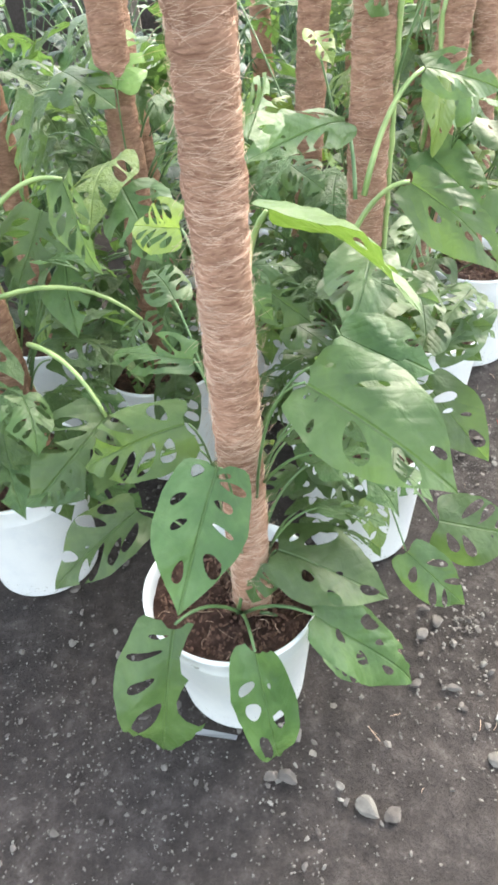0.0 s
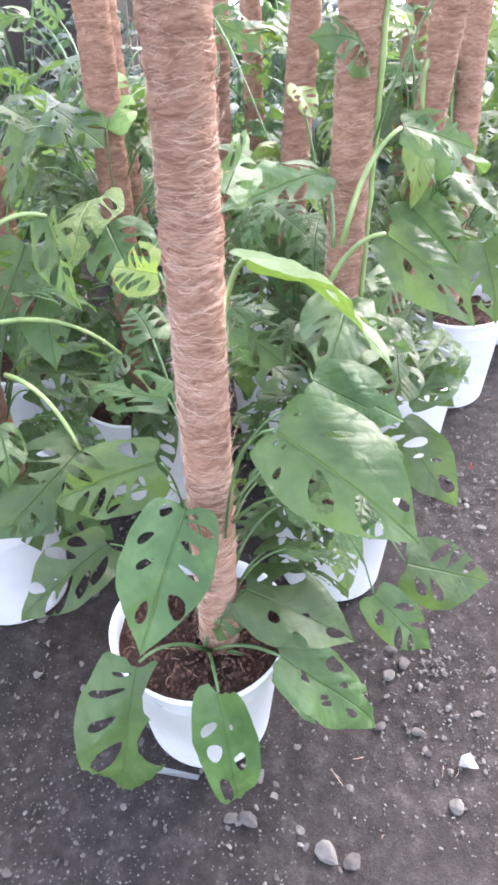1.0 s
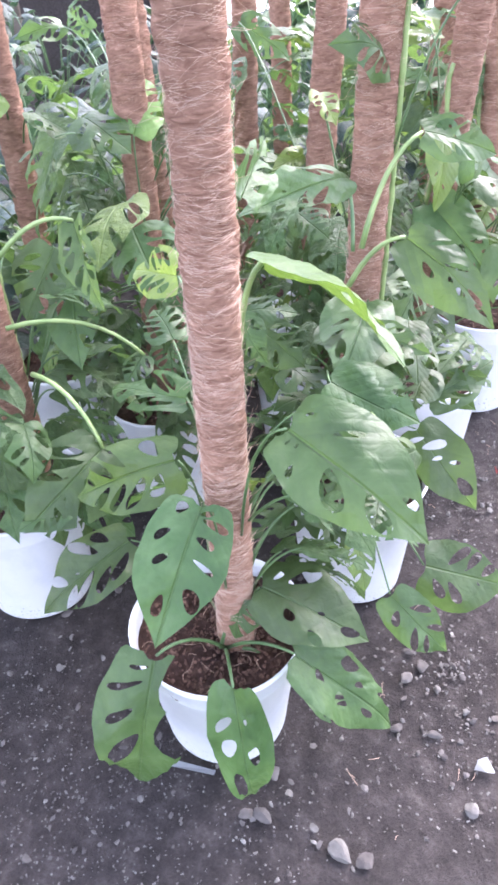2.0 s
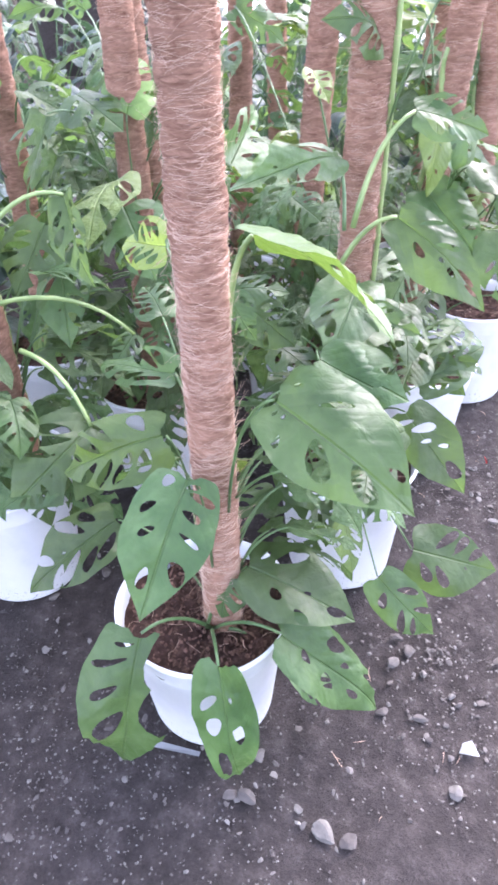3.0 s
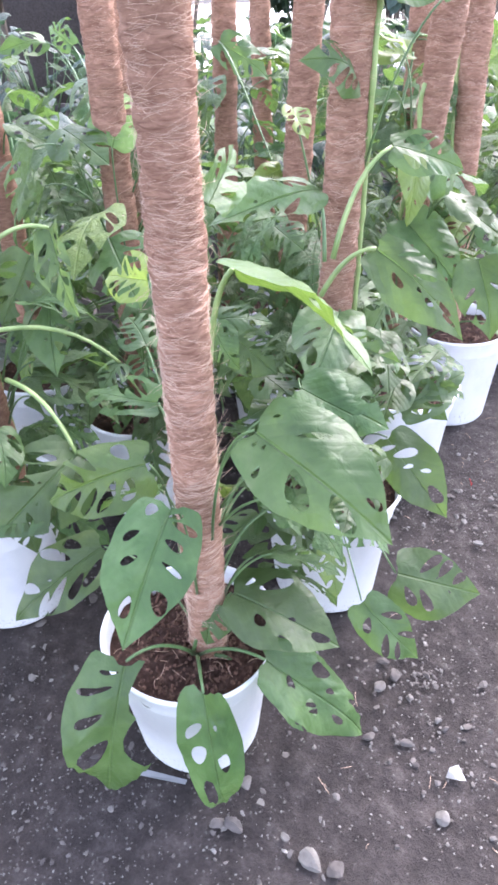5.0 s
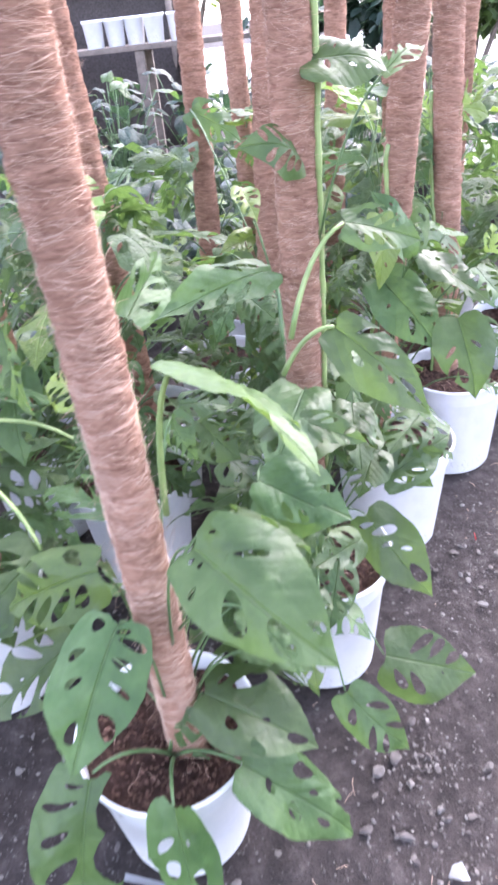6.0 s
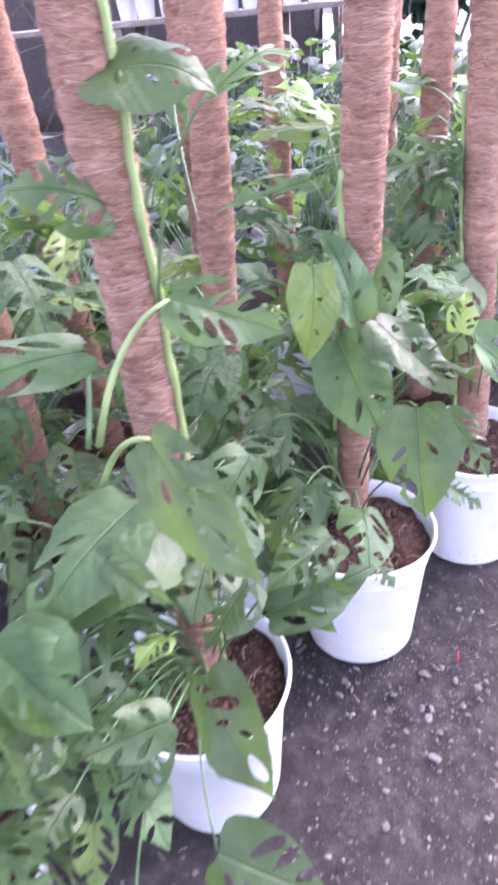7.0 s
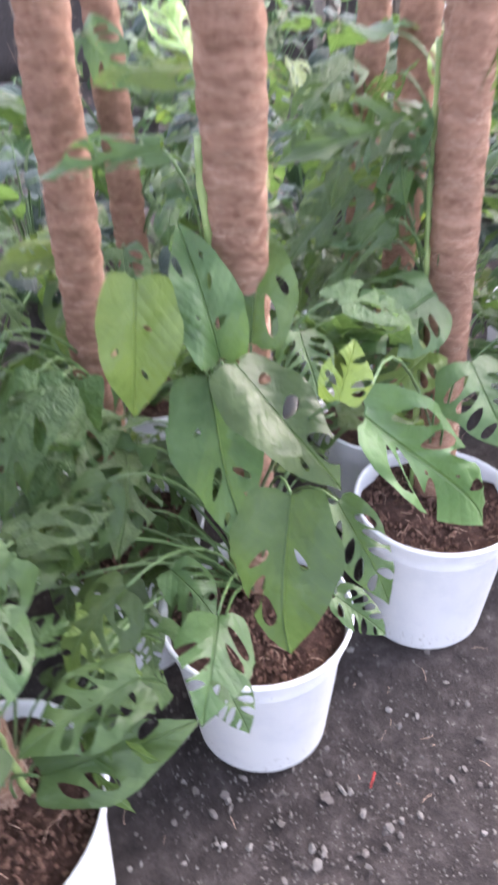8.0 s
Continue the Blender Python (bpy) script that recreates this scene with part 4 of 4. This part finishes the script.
leaf(plant_a, (0.052, 0.591, 0.101), (0.118, 0.561, 0.054), (0.45, -0.32, 0.84), 0.60, 0.05, 0.05, 0, (-0.041, 0.589, 0.205))
leaf(plant_b, (0.150, 0.806, 0.389), (0.118, 0.763, 0.367), (0.49, -0.66, 0.57), 0.73, 0.05, 0.05, 0)
leaf(plant_b, (0.109, 0.795, 0.425), (0.094, 0.744, 0.407), (0.17, -0.37, 0.91), 0.82, 0.05, 0.05, 0)
leaf(plant_b, (0.103, 0.698, 0.434), (0.083, 0.639, 0.456), (0.43, 0.19, 0.88), 0.78, 0.05, 0.05, 0)
leaf(plant_b, (0.139, 0.653, 0.428), (0.128, 0.597, 0.424), (0.24, -0.11, 0.96), 0.76, 0.05, 0.05, 0)
leaf(plant_c, (0.239, 1.135, 0.346), (0.263, 1.103, 0.284), (0.77, -0.39, 0.51), 0.65, 0.05, 0.05, 0)
leaf(plant_c, (0.130, 1.127, 0.432), (0.116, 1.085, 0.386), (0.02, -0.74, 0.67), 0.66, 0.05, 0.05, 0)
leaf(plant_b, (0.234, 0.994, 0.569), (0.193, 0.910, 0.517), (0.46, -0.62, 0.64), 0.70, 0.06, 0.08, 0)
leaf(plant_b, (0.211, 0.917, 0.534), (0.205, 0.828, 0.496), (0.07, -0.40, 0.91), 0.71, 0.06, 0.08, 0)
leaf(plant_b, (0.209, 0.978, 0.516), (0.243, 0.893, 0.475), (0.53, -0.19, 0.82), 0.68, 0.06, 0.08, 0)
leaf(plant_c, (0.285, 1.054, 0.484), (0.244, 0.989, 0.421), (-0.30, -0.56, 0.77), 0.83, 0.06, 0.08, 0)
leaf(plant_c, (0.229, 1.138, 0.528), (0.201, 1.069, 0.453), (-0.18, -0.69, 0.70), 0.74, 0.06, 0.08, 0)
leaf(plant_c, (0.192, 1.070, 0.476), (0.169, 0.995, 0.491), (0.51, 0.01, 0.86), 0.72, 0.06, 0.08, 0)
leaf(plant_b, (0.091, 0.840, 0.460), (0.010, 0.781, 0.471), (0.28, -0.21, 0.94), 0.80, 0.06, 0.08, 0)
leaf(plant_b, (0.107, 0.785, 0.483), (0.066, 0.700, 0.431), (0.43, -0.61, 0.66), 0.78, 0.06, 0.08, 0)
leaf(plant_b, (0.141, 0.775, 0.421), (0.103, 0.696, 0.407), (0.63, -0.41, 0.66), 0.68, 0.06, 0.08, 0)
leaf(plant_b, (0.172, 0.755, 0.380), (0.151, 0.682, 0.322), (0.00, -0.62, 0.78), 0.66, 0.06, 0.08, 0)
leaf(plant_b, (0.107, 0.684, 0.484), (0.077, 0.629, 0.436), (-0.12, -0.61, 0.78), 0.77, 0.06, 0.08, 0)
leaf(plant_b, (0.252, 0.930, 0.948), (0.314, 1.007, 0.964), (0.18, -0.35, 0.92), 0.34, 0.08, 0.10, 4)
leaf(plant_b, (0.243, 0.904, 0.459), (0.210, 0.831, 0.425), (-0.04, -0.41, 0.91), 0.84, 0.06, 0.08, 0)
leaf(plant_b, (0.212, 0.895, 0.518), (0.211, 0.807, 0.494), (0.09, -0.27, 0.96), 0.85, 0.06, 0.08, 0)
leaf(plant_c, (0.351, 1.224, 0.646), (0.343, 1.287, 0.744), (0.30, -0.85, 0.42), 0.62, 0.04, 0.25, 0, shape='upright_pair')
leaf(plant_b, (0.144, 0.872, 0.588), (0.091, 0.718, 0.545), (0.10, -0.60, 0.80), 0.60, 0.05, 0.08, 0, shape='lower_oval')
leaf(plant_b, (0.083, 0.714, 0.549), (0.182, 0.657, 0.532), (0.15, -0.75, 0.65), 0.85, 0.05, 0.08, 0, shape='two_holed')
leaf(plant_b, (0.202, 0.743, 0.425), (0.137, 0.678, 0.442), (0.20, -0.60, 0.75), 0.60, 0.05, 0.08, 0, shape=3)

dress(plant_a, 20, 8, 0.28, 0.60, 0.11, 60, 1.6)
dress(plant_b, 21, 18, 0.28, 0.54, 0.12, 130, 1.9)
dress(plant_c, 22, 26, 0.28, 0.66, 0.12, 130, 1.8)
dress(plant_d, 23, 20, 0.34, 0.85, 0.14, 100, 1.9)
dress(plant_l, 24, 26, 0.30, 0.80, 0.14)
dress(plant_q, 25, 34, 0.28, 0.80, 0.13)
dress(plant_p, 26, 36, 0.28, 0.62, 0.13)
dress(plant_b, 31, 5, 0.27, 0.50, 0.13, -150, 1.0)
dress(plant_a, 32, 6, 0.30, 0.50, 0.11, 60, 1.0)
dress(plant_l, 33, 14, 0.27, 0.46, 0.12, -60, 1.4)
dress(plant_q, 34, 16, 0.27, 0.46, 0.12, -90, 1.5)
dress(plant_p, 35, 12, 0.27, 0.46, 0.12, -90, 1.5)

# ---- the rows behind ----
back = [(0.41, 1.75), (0.29, 2.02), (0.78, 1.84), (-0.72, 1.05), (-0.47, 1.36), (-0.21, 1.45), (-0.05, 1.72), (0.06, 2.05), (0.98, 2.14), (0.68, 2.3)]
for i, (x, y) in enumerate(back):
    p = potted_plant(x, y, R_LABEL, 0.25, (0, 0), (0.03 * math.sin(i * 2.3), 0.03 * math.cos(i * 1.7)), 1.35, 0.0245, 120, 40 + i, 1.5 + 0.5 * math.sin(i * 3.7))
    dress(p, 60 + i, 34, 0.28, 0.84, 0.14)


# ---- things beyond the rows ----
def foliage_pot(x, y, size, height, seed, tone=3):
    """A low pot plant with whole glossy leaves."""
    rnd = random.Random(seed)
    p = thing("foliage_plant", (x, y, 0), "dark glossy-leaved foliage plant in a dark pot", "potted plant", "foliage plants behind the rows")
    bm = bmesh.new()
    lathe(bm, [(0.0, 0.0), (0.07, 0.0), (0.075, 0.006), (0.095, 0.15), (0.102, 0.152), (0.102, 0.17), (0.096, 0.17), (0.09, 0.14), (0.0, 0.14)], 32)
    part("pot", bm, NET, p)
    for k in range(46):
        a, up = rnd.uniform(0, 6.28), rnd.uniform(0.3, 1.0)
        out = Vector((math.cos(a), math.sin(a), 0))
        base = out * rnd.uniform(0.04, 0.26) * size + Vector((0, 0, height * up))
        tip = base + (out * rnd.uniform(0.4, 1) + Vector((0, 0, rnd.uniform(-0.8, 0.3)))) * 0.13 * size
        ob = new("leaf", STOCK[rnd.choice((tone, tone, tone, 0))][rnd.choice(WHOLE)])
        ob.parent = p
        long = (tip - base).length
        ob.matrix_basis = turn_to(base, tip, out * 0.5 + Vector((0, 0, 1))) @ Matrix.Diagonal((long, long * 1.1, long, 1))
        bm = bmesh.new()
        tube(bm, arc(Vector((0, 0, 0.12)), base * 0.5 + Vector((0, 0, 0.1)), base, 5), 0.003, 5)
        part("petiole", bm, STALK, ob).matrix_parent_inverse = ob.matrix_basis.inverted()
    return p


for i, (x, y) in enumerate([(-0.86, 1.62), (-0.55, 1.84), (-1.12, 2.1), (-0.75, 2.35), (-1.3, 2.6), (-0.35, 2.55), (-0.95, 3.0), (-0.5, 3.1), (0.0, 2.75), (0.35, 3.0), (0.75, 2.9), (-1.6, 3.3), (1.15, 3.2), (-0.1, 3.4), (0.15, 3.75), (0.55, 3.7), (0.95, 3.85), (0.35, 4.2), (0.8, 4.35), (1.4, 3.9), (-0.75, 4.2), (-0.3, 4.5), (-1.2, 4.4), (-0.1, 5.1), (-0.9, 5.2), (-1.7, 5.0), (0.3, 5.0)]):
    foliage_pot(x, y, 1.15, 0.55 + (0.2 if i > 13 else 0.0), 200 + i)


def box(bm, x0, y0, z0, x1, y1, z1, bevel=0.004):
    m = Matrix.Translation(((x0 + x1) / 2, (y0 + y1) / 2, (z0 + z1) / 2)) @ Matrix.Diagonal((x1 - x0, y1 - y0, z1 - z0, 1))
    r = bmesh.ops.create_cube(bm, size=1.0, matrix=m)
    if bevel:
        es = list({e for v in r["verts"] for e in v.link_edges})
        bmesh.ops.bevel(bm, geom=es, offset=bevel, segments=2, affect="EDGES")


def bench():
    b = thing("nursery_bench", (-0.7, 6.2, 0.0), "long weathered grey wooden nursery bench", "bench")
    for k in range(4):
        bm = bmesh.new()
        box(bm, -2.6, -0.27 + 0.14 * k, 0.835, 2.3, -0.14 + 0.14 * k, 0.87)
        part("plank", bm, BENCH, b, smooth=False)
    for x in (-2.5, -1.3, -0.1, 1.1, 2.2):
        for y in (-0.22, 0.22):
            bm = bmesh.new()
            box(bm, x - 0.035, y - 0.035, 0.0, x + 0.035, y + 0.035, 0.832)
            part("leg", bm, BENCH, b, smooth=False)


bench()


def small_pot(x, y, z):
    bm = bmesh.new()
    lathe(bm, [(0.0, 0.0), (0.06, 0.0), (0.063, 0.003), (0.077, 0.165), (0.083, 0.168), (0.083, 0.19), (0.078, 0.19), (0.072, 0.14), (0.0, 0.14)], 28)
    ob = part("plant_pot", bm, WHITE)
    ob.location = (x, y, z)
    tagged(ob, "empty white plastic plant pot on the bench", "plant pot", "white pots on the bench")


for k, x in enumerate((-2.3, -1.98, -1.81, -1.63, -1.44, -1.15, -0.99, -0.84, -0.68, -0.5)):
    small_pot(x, 6.14 + 0.03 * math.sin(k * 2.1), 0.87)


def screen():
    s = thing("shade_screen", (-2.6, 6.9, 0), "black shade-cloth screen hung on posts", "screen")
    bm = bmesh.new()
    n = 60
    cols = []
    for i in range(n + 1):
        x = -3.0 + 5.0 * i / n
        y = 0.05 * math.sin(4 * x) + 0.02 * math.sin(17 * x)
        cols.append([bm.verts.new((x, y + 0.02 * k, 1.34 * k / 6 + (0.02 * math.sin(2 * x) if k == 6 else 0))) for k in range(7)])
    for p, q in zip(cols, cols[1:]):
        for k in range(6):
            bm.faces.new((p[k], q[k], q[k + 1], p[k + 1]))
    bmesh.ops.solidify(bm, geom=bm.faces[:], thickness=0.004)
    part("cloth", bm, NET, s)
    for x in (-2.9, -1.3, 0.4, 1.95):
        bm = bmesh.new()
        tube(bm, [(x, 0.15, 0), (x, 0.15, 1.5)], 0.03, 10)
        part("post", bm, BENCH, s)


screen()


def bamboo(x, y, top, r):
    bm = bmesh.new()
    pts, rad = [], []
    k = 0
    z = 0.0
    while z < top:
        pts += [(0, 0, z), (0.001, 0, z + 0.012), (0, 0, z + 0.02)]
        rad += [r, r * 1.15, r]
        z += 0.19
    tube(bm, pts, rad, 12)
    ob = part("bamboo_stake", bm, BAMBOO)
    ob.location = (x, y, -0.02)
    tagged(ob, "upright grey-green bamboo stake set in the ground", "stake")


bamboo(0.253, 3.0, 1.9, 0.013)


def shrub(x, y, base, top, wide, count, seed, tone, label):
    """A bush: limbs that fork, with a ragged crown of single leaves."""
    rnd = random.Random(seed)
    p = thing("shrub", (x, y, 0), label, "shrub", "shrubs in the background")
    ends = []
    for k in range(9):
        a = rnd.uniform(0, 6.28)
        q = Vector((wide * rnd.uniform(0.2, 0.8) * math.cos(a), wide * rnd.uniform(0.2, 0.8) * math.sin(a), rnd.uniform(base + 0.3 * (top - base), top * 0.92)))
        bm = bmesh.new()
        tube(bm, arc((0, 0, 0), (q.x * 0.2, q.y * 0.2, q.z * 0.7), q, 6), [0.022 - 0.0028 * i for i in range(7)], 6)
        part("branch", bm, BENCH, p)
        ends.append(q)
    verts, faces, uvs = [], [], []
    pts, tris = FLAT[14]
    for k in range(count):
        c = rnd.choice(ends) + Vector((rnd.gauss(0, 0.3), rnd.gauss(0, 0.3), rnd.gauss(0, 0.22))) * wide * 0.8
        if c.z < base:
            continue
        d = Vector((rnd.uniform(-1, 1), rnd.uniform(-1, 1), rnd.uniform(-1, 0.4)))
        m = turn_to(c, c + d, Vector((rnd.uniform(-0.5, 0.5), rnd.uniform(-0.5, 0.5), 1))) @ Matrix.Scale(rnd.uniform(0.08, 0.15), 4)
        s = len(verts)
        six = [(0, 0, 0), (0.3, 0.26, 0.03), (0.7, 0.22, 0.03), (1, 0, -0.05), (0.7, -0.22, 0.03), (0.3, -0.26, 0.03)]
        verts += [tuple(m @ Vector(v)) for v in six]
        uvs += [(v[0], v[1] + 0.5) for v in six]
        faces += [(s, s + 1, s + 2, s + 3), (s, s + 3, s + 4, s + 5)]
    me = bpy.data.meshes.new("crown")
    me.from_pydata(verts, [], faces)
    uv = me.uv_layers.new(name="uv")
    for lp in me.loops:
        uv.data[lp.index].uv = uvs[lp.vertex_index]
    me.materials.append(LEAF[tone])
    ob = new("crown", me)
    ob.parent = p
    tagged(ob, kind="stuff")


for i, (x, y, base, top, wide, tone) in enumerate([(-3.2, 8.0, 1.0, 2.0, 0.9, 1), (-1.7, 8.2, 1.0, 2.0, 0.9, 0), (-0.6, 8.0, 1.0, 1.9, 0.8, 1), (0.4, 5.4, 0.78, 1.1, 0.35, 3), (0.95, 5.3, 0.78, 1.05, 0.35, 3), (1.6, 5.6, 0.7, 1.15, 0.4, 0),
                                                   (3.2, 8.5, 0.2, 1.7, 0.9, 0), (1.9, 9.5, 0.2, 1.6, 0.9, 3)]):
    shrub(x, y, base, top, wide, 700, 300 + i, tone, "leafy green bush with a ragged outline")


def yard():
    bm = bmesh.new()
    box(bm, -9, 8.6, -0.03, 14, 26, 0.02, 0.01)
    tagged(part("yard_slab", bm, YARD, smooth=False), "sunlit pale concrete yard beyond the plants", "pavement", kind="structure")


yard()

# ---- small things on the ground ----
for k, (x, y, size) in enumerate([(0.084, 0.409, 0.0165), (-0.022, 0.458, 0.0135), (-0.043, 0.460, 0.0105), (0.117, 0.398, 0.0110), (0.188, 0.587, 0.0090), (0.244, 0.575, 0.0095),
                                  (0.273, 0.464, 0.0095), (0.473, 1.010, 0.0085), (0.231, 0.726, 0.0090), (0.217, 0.676, 0.0100), (0.249, 0.697, 0.0095), (0.286, 0.761, 0.0070),
                                  (0.301, 0.696, 0.0060), (-0.003, 0.517, 0.0100), (-0.300, 0.881, 0.0100), (-0.384, 0.821, 0.0085), (0.212, 0.800, 0.0080), (0.264, 0.654, 0.0060),
                                  (0.390, 0.678, 0.0070), (0.051, 0.442, 0.0060), (0.021, 0.505, 0.0045), (-0.198, 0.483, 0.0055), (0.300, 0.613, 0.0060)]):
    stone(x, y, size, 11 + k)


def scrap(name, corners, thick, mat, label, category):
    bm = bmesh.new()
    vs = [bm.verts.new((x, y, 0.006 + 0.004 * (i % 2))) for i, (x, y) in enumerate(corners)]
    bm.faces.new(vs)
    bmesh.ops.solidify(bm, geom=bm.faces[:], thickness=-thick)
    cx, cy = sum(c[0] for c in corners) / len(corners), sum(c[1] for c in corners) / len(corners)
    for v in bm.verts:
        v.co -= Vector((cx, cy, 0))
    ob = part(name, bm, mat, smooth=False)
    ob.location = (cx, cy, 0)
    tagged(ob, label, category)


scrap("plant_label", [(-0.163, 0.528), (-0.092, 0.511), (-0.090, 0.520), (-0.161, 0.537)], 0.001, PAPER, "blank white plastic plant label lying on the earth", "plant label")
scrap("paper_scrap", [(0.289, 0.518), (0.306, 0.512), (0.318, 0.513), (0.311, 0.535), (0.298, 0.533)], 0.001, PAPER, "small torn scrap of white paper on the earth", "paper scrap")
scrap("red_strip", [(0.505, 1.190), (0.5075, 1.190), (0.5095, 1.214), (0.507, 1.214)], 0.002, RED, "thin red plastic strip lying on the earth", "litter")
